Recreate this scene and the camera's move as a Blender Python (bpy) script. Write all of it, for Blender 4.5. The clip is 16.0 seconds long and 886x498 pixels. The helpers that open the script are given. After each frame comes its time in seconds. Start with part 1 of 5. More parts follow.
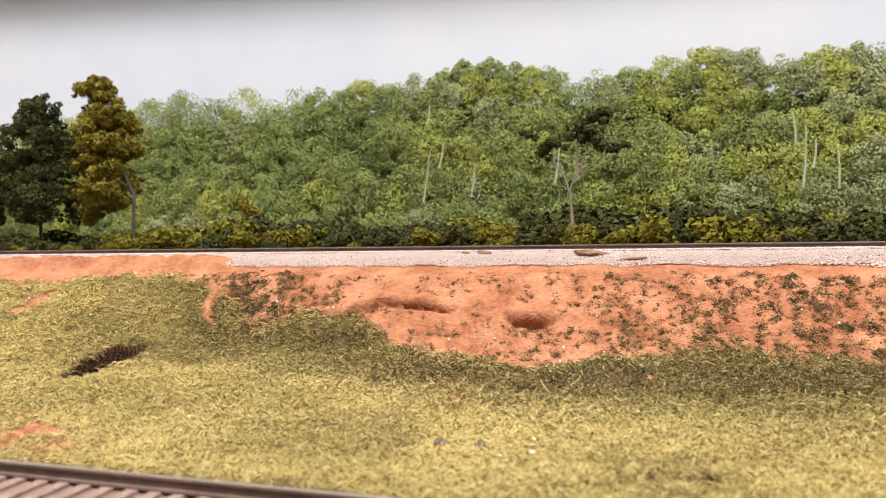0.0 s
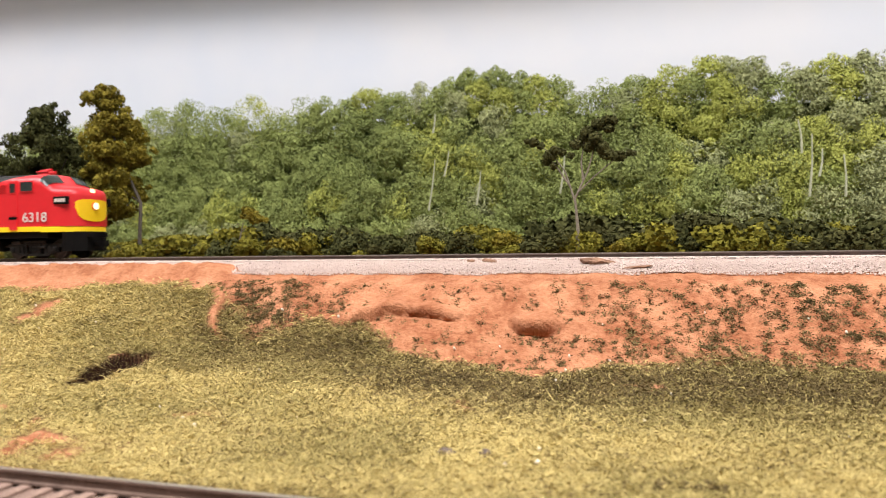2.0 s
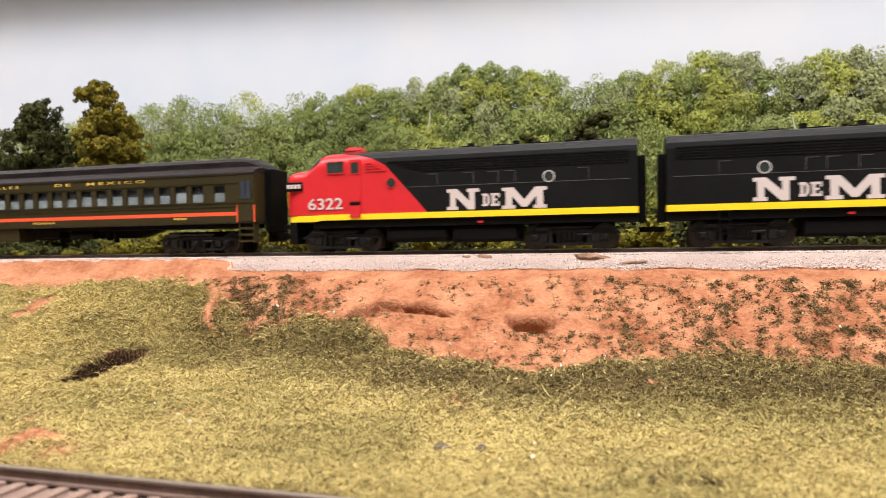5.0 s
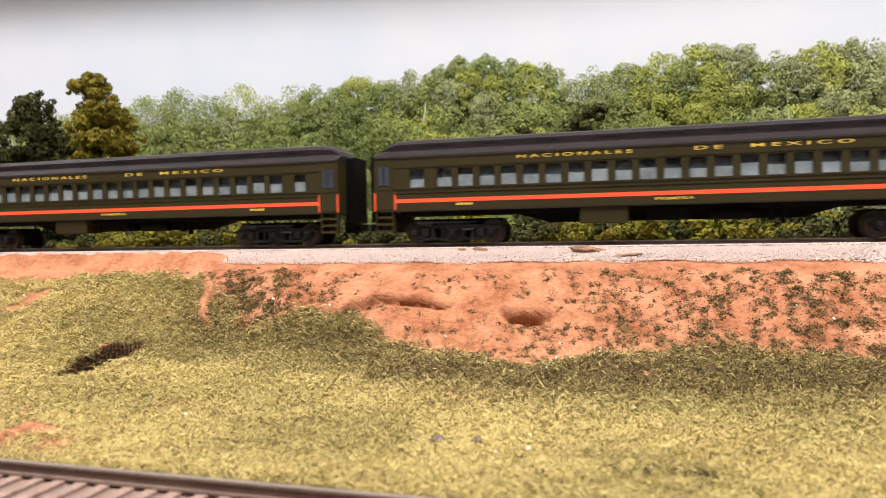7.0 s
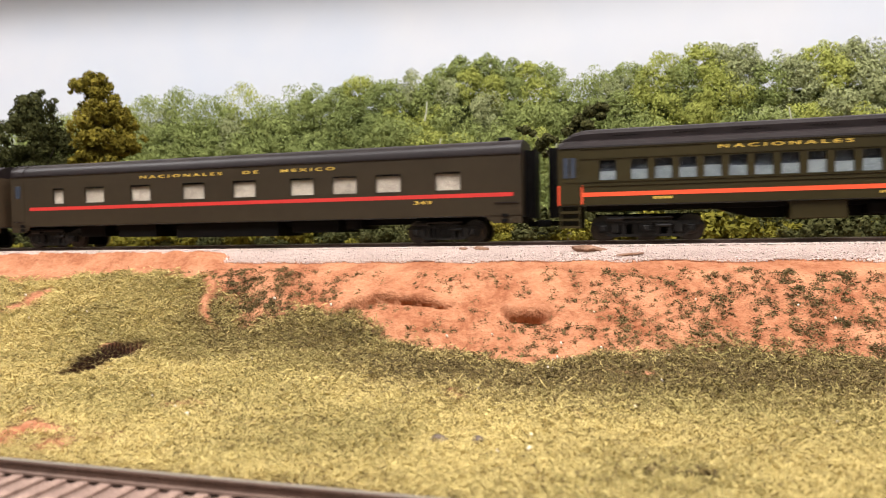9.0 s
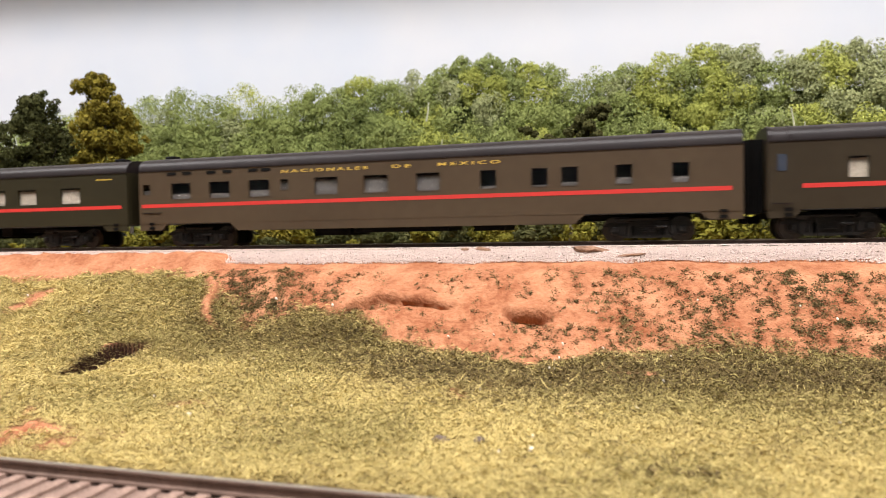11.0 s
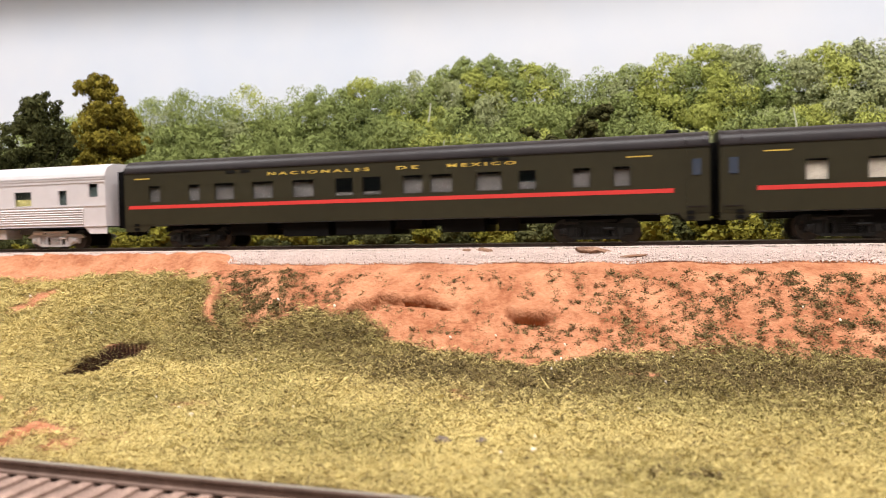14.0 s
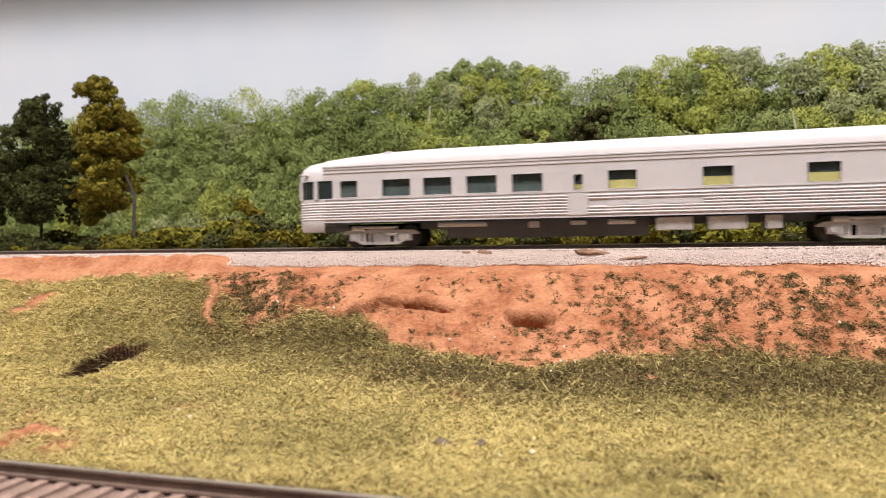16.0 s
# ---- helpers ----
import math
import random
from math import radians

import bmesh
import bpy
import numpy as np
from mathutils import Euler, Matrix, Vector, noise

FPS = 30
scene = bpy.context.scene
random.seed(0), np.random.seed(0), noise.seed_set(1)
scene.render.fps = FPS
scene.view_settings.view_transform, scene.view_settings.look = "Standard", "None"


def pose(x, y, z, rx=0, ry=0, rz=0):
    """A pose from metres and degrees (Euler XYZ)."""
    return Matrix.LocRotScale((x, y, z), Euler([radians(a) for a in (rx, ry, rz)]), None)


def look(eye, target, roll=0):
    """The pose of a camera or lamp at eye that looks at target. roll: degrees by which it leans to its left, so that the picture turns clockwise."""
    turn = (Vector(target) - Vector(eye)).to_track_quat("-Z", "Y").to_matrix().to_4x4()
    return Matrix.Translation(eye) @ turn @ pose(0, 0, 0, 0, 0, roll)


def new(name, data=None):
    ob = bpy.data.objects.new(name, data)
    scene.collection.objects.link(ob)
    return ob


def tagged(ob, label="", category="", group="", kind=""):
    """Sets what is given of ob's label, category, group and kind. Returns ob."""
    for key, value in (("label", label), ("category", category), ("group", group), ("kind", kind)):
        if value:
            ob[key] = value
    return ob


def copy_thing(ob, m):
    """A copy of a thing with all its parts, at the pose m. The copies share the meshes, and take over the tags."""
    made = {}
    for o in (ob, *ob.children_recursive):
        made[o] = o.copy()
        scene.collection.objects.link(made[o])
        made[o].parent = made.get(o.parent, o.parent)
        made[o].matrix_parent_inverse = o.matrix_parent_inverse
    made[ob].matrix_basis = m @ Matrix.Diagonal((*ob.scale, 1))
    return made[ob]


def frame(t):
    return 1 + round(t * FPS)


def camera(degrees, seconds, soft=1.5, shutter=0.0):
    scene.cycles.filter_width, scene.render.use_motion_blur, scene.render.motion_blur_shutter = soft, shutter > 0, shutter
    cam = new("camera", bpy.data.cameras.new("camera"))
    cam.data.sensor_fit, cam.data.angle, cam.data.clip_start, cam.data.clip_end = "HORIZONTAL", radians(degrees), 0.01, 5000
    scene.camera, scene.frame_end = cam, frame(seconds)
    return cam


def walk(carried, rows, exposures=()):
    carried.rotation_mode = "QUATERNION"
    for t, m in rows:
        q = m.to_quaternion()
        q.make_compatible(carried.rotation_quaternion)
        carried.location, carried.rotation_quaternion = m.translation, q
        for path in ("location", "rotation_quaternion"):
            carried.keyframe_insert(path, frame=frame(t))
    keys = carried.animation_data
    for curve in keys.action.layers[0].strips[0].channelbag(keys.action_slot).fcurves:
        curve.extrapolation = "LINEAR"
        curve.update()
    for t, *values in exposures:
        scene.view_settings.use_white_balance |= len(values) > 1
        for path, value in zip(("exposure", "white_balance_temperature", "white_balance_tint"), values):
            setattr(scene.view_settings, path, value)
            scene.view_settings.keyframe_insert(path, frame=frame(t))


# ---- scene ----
EYE = Vector((0.0942, -0.3352, 0.006))


def aim(yaw, pitch, roll):
    a, b = radians(yaw), radians(pitch)
    way = Vector((-math.sin(a) * math.cos(b), math.cos(a) * math.cos(b), math.sin(b)))
    return look(EYE, EYE + way, roll)


# seconds, yaw, pitch, roll of a camera that stands still and sways a little
cam = camera(66, 16.0, soft=1.0, shutter=0.25)
cam.data.dof.use_dof, cam.data.dof.focus_distance, cam.data.dof.aperture_fstop = True, 0.285, 24.0
walk(cam, [(t, aim(*a)) for t, *a in (
    (0.0, 16.007, -1.196, -0.907),
    (0.5, 16.145, -0.915, -0.887),
    (1.0, 16.29, -0.718, -0.845),
    (1.5, 16.396, -0.606, -0.879),
    (2.0, 16.434, -0.507, -0.844),
    (2.5, 16.415, -0.408, -0.868),
    (3.0, 16.375, -0.372, -0.897),
    (3.5, 16.326, -0.355, -0.888),
    (4.0, 16.29, -0.421, -0.897),
    (6.5, 15.687, -1.454, -1.054),
    (7.0, 15.688, -1.471, -1.038),
    (7.5, 15.688, -1.471, -1.038),
    (8.0, 15.739, -1.489, -1.007),
    (8.5, 15.753, -1.517, -0.983),
    (9.0, 15.794, -1.529, -1.011),
    (11.5, 15.962, -1.453, -0.994),
    (12.0, 16.001, -1.435, -1.011),
    (12.5, 16.033, -1.424, -0.995),
    (13.0, 16.062, -1.411, -0.987),
    (13.5, 16.078, -1.418, -0.984),
    (14.0, 16.092, -1.401, -1.0),
    (14.5, 16.086, -1.378, -0.943),
    (15.0, 16.098, -1.33, -0.949),
    (15.5, 16.081, -1.283, -0.963),
    (16.0, 16.041, -1.219, -0.974),
)], exposures=[(0, -0.05), (4, -0.05), (6.5, 0.05), (13, 0.05), (15, 0.0), (16, -0.2)])

# train: seconds every half second, metres along the straight main line
TRAIN = [-1.3783, -1.2934, -1.2085, -1.1237, -1.0388, -0.9539, -0.8692, -0.7846, -0.6999, -0.6151, -0.5301, -0.4446, -0.3585, -0.2719, -0.18, -0.0869, 0.0049, 0.1039, 0.2045, 0.3052, 0.4066, 0.5086, 0.6112, 0.7144, 0.8183, 0.9201, 1.0229, 1.1264, 1.2269, 1.3331, 1.4388, 1.5441, 1.6497]

# ---- world and lamps ----
world = bpy.data.worlds.new("world")
scene.world = world
world.use_nodes = True
world.node_tree.nodes["Background"].inputs[0].default_value = (1, 0.98, 0.95, 1)
world.node_tree.nodes["Background"].inputs[1].default_value = 0.3


def area_lamp(x, y, z, sx, sy, power, target, colour=(1.0, 0.97, 0.975)):
    d = bpy.data.lights.new("lamp", "AREA")
    d.shape, d.size, d.size_y, d.energy, d.color = "RECTANGLE", sx, sy, power, colour
    ob = new("lamp", d)
    ob.matrix_basis = look((x, y, z), target)
    return ob


LAMPS = [(-1.1, -0.5), (0.05, -0.5), (1.2, -0.5)]
for lx, ly in LAMPS:
    area_lamp(lx, ly, 1.12, 0.9, 0.6, 25.0, (lx, ly + 0.2, 0))


# ---- materials ----
def mat(name, c1, c2=None, rough=0.6, metal=0.0, scale=120.0, bump=0.0, bscale=900.0, island=0.0, spec=0.5, emit=0.0, glass=0.0):
    m = bpy.data.materials.new(name)
    m.use_nodes = True
    nt = m.node_tree
    N, L = nt.nodes, nt.links
    b = N["Principled BSDF"]
    b.inputs["Roughness"].default_value, b.inputs["Metallic"].default_value = rough, metal
    b.inputs["Specular IOR Level"].default_value = spec
    b.inputs["Base Color"].default_value = (*c1, 1)
    tc = N.new("ShaderNodeTexCoord")
    if c2:
        n1, n2 = N.new("ShaderNodeTexNoise"), N.new("ShaderNodeTexNoise")
        n1.inputs["Scale"].default_value, n2.inputs["Scale"].default_value = scale, scale * 7.3
        n1.inputs["Detail"].default_value = 5
        for n in (n1, n2):
            L.new(tc.outputs["Object"], n.inputs["Vector"])
        add = N.new("ShaderNodeMath")
        add.operation = "MULTIPLY_ADD"
        L.new(n2.outputs["Fac"], add.inputs[0])
        add.inputs[1].default_value = 0.5
        L.new(n1.outputs["Fac"], add.inputs[2])
        fac = add.outputs[0]
        if island:
            g = N.new("ShaderNodeNewGeometry")
            ad = N.new("ShaderNodeMath")
            ad.operation = "MULTIPLY_ADD"
            L.new(g.outputs["Random Per Island"], ad.inputs[0])
            ad.inputs[1].default_value = island
            L.new(fac, ad.inputs[2])
            fac = ad.outputs[0]
        mr = N.new("ShaderNodeMapRange")
        mr.inputs["From Min"].default_value = 0.5
        mr.inputs["From Max"].default_value = 1.0 + island
        L.new(fac, mr.inputs["Value"])
        mx = N.new("ShaderNodeMix")
        mx.data_type = "RGBA"
        L.new(mr.outputs[0], mx.inputs[0])
        mx.inputs[6].default_value, mx.inputs[7].default_value = (*c1, 1), (*c2, 1)
        L.new(mx.outputs[2], b.inputs["Base Color"])
    if bump:
        n3, bp = N.new("ShaderNodeTexNoise"), N.new("ShaderNodeBump")
        n3.inputs["Scale"].default_value, n3.inputs["Detail"].default_value = bscale, 4
        L.new(tc.outputs["Object"], n3.inputs["Vector"])
        bp.inputs["Strength"].default_value, bp.inputs["Distance"].default_value = bump, 0.0009
        L.new(n3.outputs["Fac"], bp.inputs["Height"])
        L.new(bp.outputs[0], b.inputs["Normal"])
    if emit:
        b.inputs["Emission Color"].default_value = (*c1, 1)
        b.inputs["Emission Strength"].default_value = emit
    if glass:
        b.inputs["Transmission Weight"].default_value = glass
        b.inputs["IOR"].default_value = 1.1
    return m


def blend_mat(name, attr, soil, soil2, turf, turf2):
    """Two grounds mixed by a painted cover value, with the pit's shade painted over in dark brown."""
    m = mat(name, soil, soil2, rough=0.9, scale=60, bump=1.0, bscale=900, spec=0.15)
    nt = m.node_tree
    N, L = nt.nodes, nt.links
    b = N["Principled BSDF"]
    old = b.inputs["Base Color"].links[0].from_socket
    at = N.new("ShaderNodeAttribute")
    at.attribute_name = attr
    n = N.new("ShaderNodeTexNoise")
    n.inputs["Scale"].default_value, n.inputs["Detail"].default_value = 420, 6
    tc = N.new("ShaderNodeTexCoord")
    L.new(tc.outputs["Object"], n.inputs["Vector"])
    m2 = N.new("ShaderNodeMix")
    m2.data_type = "RGBA"
    L.new(n.outputs["Fac"], m2.inputs[0])
    m2.inputs[6].default_value, m2.inputs[7].default_value = (*turf, 1), (*turf2, 1)
    mx = N.new("ShaderNodeMix")
    mx.data_type = "RGBA"
    L.new(at.outputs["Fac"], mx.inputs[0])
    L.new(old, mx.inputs[6])
    L.new(m2.outputs[2], mx.inputs[7])
    # overhang shade put into the colour of the pit's far wall
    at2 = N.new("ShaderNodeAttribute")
    at2.attribute_name = "pit_shade"
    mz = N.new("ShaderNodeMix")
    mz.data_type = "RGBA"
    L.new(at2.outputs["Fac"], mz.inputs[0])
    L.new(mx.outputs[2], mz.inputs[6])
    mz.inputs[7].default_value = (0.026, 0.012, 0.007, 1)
    L.new(mz.outputs[2], b.inputs["Base Color"])
    return m


M = {
    # darker turf tone also holds the shade between grass fibres
    "ground": blend_mat("ground", "cover", (0.235, 0.078, 0.033), (0.50, 0.230, 0.122), (0.22, 0.150, 0.058), (0.09, 0.062, 0.026)),
    "straw": mat("dry_grass", (0.33, 0.250, 0.090), (0.72, 0.580, 0.235), rough=0.85, scale=20, island=1.0, spec=0.1),
    "brush": mat("dark_brush", (0.045, 0.032, 0.014), (0.25, 0.182, 0.076), rough=0.9, scale=40, island=1.0, spec=0.1),
    "olive_grass": mat("olive_grass", (0.17, 0.135, 0.047), (0.46, 0.375, 0.14), rough=0.85, scale=30, island=1.0, spec=0.1),
    "ballast": mat("ballast_stone", (0.50, 0.385, 0.335), (0.70, 0.575, 0.515), rough=0.85, scale=60, island=1.2, spec=0.2),
    "rail": mat("weathered_rail", (0.055, 0.035, 0.028), (0.11, 0.075, 0.06), rough=0.55, metal=0.3, scale=200),
    "rail_b": mat("rusty_brown_rail", (0.085, 0.05, 0.036), (0.16, 0.10, 0.075), rough=0.6, metal=0.2, scale=200),
    "railhead": mat("polished_railhead", (0.55, 0.5, 0.42), rough=0.35, metal=0.9),
    "tie": mat("dark_tie", (0.045, 0.03, 0.025), (0.11, 0.075, 0.06), rough=0.8, scale=150, bump=0.3),
    "tie_b": mat("pinkish_grey_tie", (0.15, 0.092, 0.070), (0.33, 0.22, 0.17), rough=0.85, scale=150, bump=0.4),
    "bed": mat("pinkish_roadbed", (0.12, 0.075, 0.058), (0.24, 0.155, 0.12), rough=0.9, scale=120, bump=0.8, bscale=1500),
    "sky": mat("painted_sky", (0.46, 0.495, 0.56), (0.535, 0.54, 0.565), rough=0.9, scale=2.2, spec=0.05),
    "wall": mat("room_wall", (0.72, 0.70, 0.66), (0.76, 0.74, 0.70), rough=0.9, scale=4),
    "floor": mat("room_floor", (0.25, 0.22, 0.19), (0.32, 0.28, 0.24), rough=0.7, scale=6),
    "fascia": mat("fascia_paint", (0.05, 0.08, 0.05), (0.07, 0.10, 0.06), rough=0.6, scale=10),
    "lampglow": mat("lamp_diffuser", (1, 0.95, 0.88), emit=2.0),
    "leaf_a": mat("dark_leaves", (0.026, 0.030, 0.010), (0.085, 0.085, 0.026), rough=0.8, scale=40, island=1.0, spec=0.1),
    "leaf_b": mat("ochre_leaves", (0.085, 0.069, 0.010), (0.27, 0.215, 0.028), rough=0.8, scale=40, island=1.0, spec=0.1),
    "leaf_c": mat("olive_leaves", (0.030, 0.031, 0.010), (0.095, 0.092, 0.030), rough=0.8, scale=40, island=1.0, spec=0.1),
    "leaf_y": mat("yellow_green_leaves", (0.085, 0.080, 0.011), (0.24, 0.21, 0.028), rough=0.8, scale=40, island=1.0, spec=0.1),
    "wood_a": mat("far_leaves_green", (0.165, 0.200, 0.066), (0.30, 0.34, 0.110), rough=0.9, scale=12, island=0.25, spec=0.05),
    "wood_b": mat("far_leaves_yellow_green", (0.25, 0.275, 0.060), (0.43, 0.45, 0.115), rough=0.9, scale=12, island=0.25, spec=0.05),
    # haze over the hill is put into this paler leaf colour
    "wood_c": mat("far_leaves_painted_haze", (0.225, 0.245, 0.115), (0.36, 0.38, 0.18), rough=0.9, scale=12, island=0.25, spec=0.05),
    # dark tone of the board that stands for shade between crowns
    "wood_d": mat("far_painted_shade", (0.105, 0.13, 0.06), (0.15, 0.18, 0.085), rough=0.95, scale=30, spec=0.0),
    "bark": mat("grey_brown_bark", (0.13, 0.105, 0.075), (0.25, 0.21, 0.155), rough=0.9, scale=200, bump=0.5),
    "dark_bark": mat("dark_brown_bark", (0.045, 0.035, 0.026), (0.09, 0.072, 0.052), rough=0.9, scale=200, bump=0.5),
    "birch": mat("pale_trunk", (0.26, 0.27, 0.17), (0.36, 0.36, 0.25), rough=0.9, scale=80),
    "stone": mat("brown_stone", (0.12, 0.06, 0.035), (0.32, 0.18, 0.11), rough=0.9, scale=150, bump=0.8),
    "stone_d": mat("grey_stone", (0.06, 0.042, 0.030), (0.20, 0.15, 0.11), rough=0.9, scale=250, bump=0.8),
    "pebble": mat("pale_pebble", (0.8, 0.72, 0.6), rough=0.8),
    "black": mat("satin_black_paint", (0.0035, 0.0035, 0.0038), (0.0065, 0.0065, 0.0065), rough=0.40, scale=60, spec=0.22),
    "matte": mat("sooty_black", (0.0018, 0.0016, 0.0016), (0.005, 0.0045, 0.0042), rough=0.65, scale=200, spec=0.10),
    "frame": mat("dusty_black_casting", (0.0035, 0.0032, 0.003), (0.012, 0.0105, 0.0095), rough=0.5, scale=300, spec=0.28),
    "red": mat("red_paint", (0.55, 0.014, 0.020), (0.62, 0.019, 0.025), rough=0.38, scale=40),
    "yellow": mat("yellow_paint", (0.90, 0.60, 0.01), (0.95, 0.66, 0.02), rough=0.4, scale=60),
    "cream": mat("pale_lettering", (0.58, 0.50, 0.47), rough=0.6),
    "glow": mat("headlight_glow", (1.0, 0.78, 0.42), emit=1.6),
    "lens": mat("headlight_lens", (0.9, 0.75, 0.5), rough=0.2),
    "glass": mat("dark_window_glass", (0.016, 0.022, 0.021), (0.036, 0.046, 0.040), rough=0.08, scale=30, spec=0.35),
    "olive": mat("olive_paint", (0.026, 0.020, 0.0062), (0.035, 0.027, 0.0095), rough=0.42, scale=25, spec=0.25),
    "dolive": mat("dark_olive_paint", (0.021, 0.0175, 0.0085), (0.028, 0.0235, 0.0115), rough=0.42, scale=25, spec=0.25),
    "brown": mat("olive_brown_paint", (0.056, 0.037, 0.021), (0.070, 0.048, 0.028), rough=0.45, scale=25, spec=0.3),
    "dbrown": mat("dark_brown_paint", (0.028, 0.020, 0.0115), (0.037, 0.027, 0.0155), rough=0.42, scale=25, spec=0.25),
    "roof": mat("purplish_black_roof", (0.010, 0.0068, 0.0068), (0.018, 0.0125, 0.0125), rough=0.42, scale=50, spec=0.22),
    "orange": mat("orange_red_stripe", (0.78, 0.09, 0.03), rough=0.45),
    "crimson": mat("red_stripe", (0.52, 0.032, 0.026), rough=0.45),
    "gold": mat("gold_lettering", (0.62, 0.42, 0.07), rough=0.5),
    "silver": mat("silver_paint", (0.53, 0.485, 0.485), (0.60, 0.555, 0.555), rough=0.58, metal=0.12, scale=30, spec=0.3),
    "silver_d": mat("silver_truck", (0.46, 0.43, 0.42), (0.68, 0.64, 0.62), rough=0.5, metal=0.3, scale=200),
    "grey": mat("grey_underbody", (0.075, 0.072, 0.074), (0.12, 0.115, 0.116), rough=0.6, scale=80),
    "shade": mat("pale_blind", (0.21, 0.17, 0.13), (0.42, 0.355, 0.28), rough=0.8, scale=90),
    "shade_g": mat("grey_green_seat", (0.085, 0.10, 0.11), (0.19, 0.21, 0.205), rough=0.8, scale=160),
    "lounge": mat("green_seat_and_backing", (0.024, 0.034, 0.031), (0.060, 0.076, 0.066), rough=0.8, scale=120),
    # colour of added panels that lighten the unlit interior behind the panes
    "dim_backing": mat("blue_grey_window_backing", (0.030, 0.035, 0.046), (0.052, 0.060, 0.074), rough=0.8, scale=90),
    "shade_y": mat("yellow_blind", (0.29, 0.245, 0.080), (0.36, 0.305, 0.105), rough=0.8, scale=90),
    "inside": mat("dark_interior", (0.055, 0.066, 0.078), (0.085, 0.098, 0.11), rough=0.8, scale=30),
    # darkened copy of the blind: the dimness of shaded windows is in its colour
    "shade_b": mat("blind_painted_dim", (0.05, 0.043, 0.038), (0.085, 0.072, 0.064), rough=0.8, scale=90),
    "rust": mat("rusty_wheel", (0.022, 0.015, 0.011), (0.045, 0.028, 0.018), rough=0.5, scale=200),
    "clear": mat("clear_glazing", (0.93, 0.95, 0.95), rough=0.03, glass=1.0),
    "pane": mat("smoked_pane", (0.022, 0.028, 0.045), (0.04, 0.05, 0.07), rough=0.1, scale=20),
}


# ---- mesh helpers ----
def link(name, me, material, parent=None, label="", smooth=False):
    ob = new(name, me)
    if material is not None and not me.materials:
        me.materials.append(material)
    if smooth:
        me.polygons.foreach_set("use_smooth", np.ones(len(me.polygons), dtype=bool))
    if parent is not None:
        ob.parent = parent
    if label:
        ob["label"] = label
    return ob


def part(name, bm, material, parent=None, label="", smooth=False):
    me = bpy.data.meshes.new(name)
    bmesh.ops.recalc_face_normals(bm, faces=bm.faces)
    if smooth:
        for e in bm.edges:
            e.smooth = e.calc_face_angle(3.0) < 0.6
    bm.to_mesh(me)
    bm.free()
    return link(name, me, material, parent, label, smooth)


def thing(name, label, category, group="", kind="", at=(0, 0, 0)):
    ob = new(name)
    ob.empty_display_size = 0.01
    ob.location = at
    return tagged(ob, label, category, group, kind)


def tri_mesh(name, V):
    """One mesh of loose triangles, V of shape (n, 3, 3)."""
    n = len(V)
    me = bpy.data.meshes.new(name)
    me.vertices.add(n * 3)
    me.vertices.foreach_set("co", np.ascontiguousarray(V, dtype=np.float32).ravel())
    me.loops.add(n * 3)
    me.loops.foreach_set("vertex_index", np.arange(n * 3, dtype=np.int32))
    me.polygons.add(n)
    me.polygons.foreach_set("loop_start", np.arange(0, n * 3, 3, dtype=np.int32))
    me.update(calc_edges=True)
    return me


def solid_mesh(name, V, F, n, k):
    """n copies of one small solid: V (n, k, 3) and faces F of one."""
    F = np.array(F, dtype=np.int32)
    q = F.shape[1]
    idx = (F[None] + (np.arange(n) * k)[:, None, None]).reshape(-1)
    me = bpy.data.meshes.new(name)
    me.vertices.add(n * k)
    me.vertices.foreach_set("co", np.ascontiguousarray(V, dtype=np.float32).ravel())
    me.loops.add(len(idx))
    me.loops.foreach_set("vertex_index", idx.astype(np.int32))
    me.polygons.add(len(idx) // q)
    me.polygons.foreach_set("loop_start", np.arange(0, len(idx), q, dtype=np.int32))
    me.update(calc_edges=True)
    return me


def box(bm, x0, x1, y0, y1, z0, z1, bevel=0.0):
    v = [bm.verts.new(p) for p in ((x0, y0, z0), (x1, y0, z0), (x1, y1, z0), (x0, y1, z0), (x0, y0, z1), (x1, y0, z1), (x1, y1, z1), (x0, y1, z1))]
    f = [bm.faces.new([v[i] for i in q]) for q in ((3, 2, 1, 0), (4, 5, 6, 7), (0, 1, 5, 4), (1, 2, 6, 5), (2, 3, 7, 6), (3, 0, 4, 7))]
    if bevel:
        edges = list({e for q in f for e in q.edges})
        bmesh.ops.bevel(bm, geom=edges, offset=bevel, segments=2, affect="EDGES", profile=0.5)
    return bm


def boxes(*args, bevel=0.0):
    bm = bmesh.new()
    for a in args:
        box(bm, *a, bevel=bevel)
    return bm


def cyl(bm, c, r, h, axis="y", n=20, r2=None):
    """A cylinder centred on c, h long."""
    turn = {"x": pose(0, 0, 0, 0, 90, 0), "y": pose(0, 0, 0, 90, 0, 0), "z": Matrix()}[axis]
    bmesh.ops.create_cone(bm, cap_ends=True, segments=n, radius1=r, radius2=r if r2 is None else r2, depth=h, matrix=Matrix.Translation(c) @ turn)
    return bm


def loft(bm, rings, close=True, caps=True):
    vs = [[bm.verts.new(p) for p in ring] for ring in rings]
    n = len(rings[0])
    for a, b in zip(vs, vs[1:]):
        for i in range(n if close else n - 1):
            j = (i + 1) % n
            bm.faces.new((a[i], a[j], b[j], b[i]))
    if caps:
        bm.faces.new(vs[0])
        bm.faces.new(list(reversed(vs[-1])))
    return bm


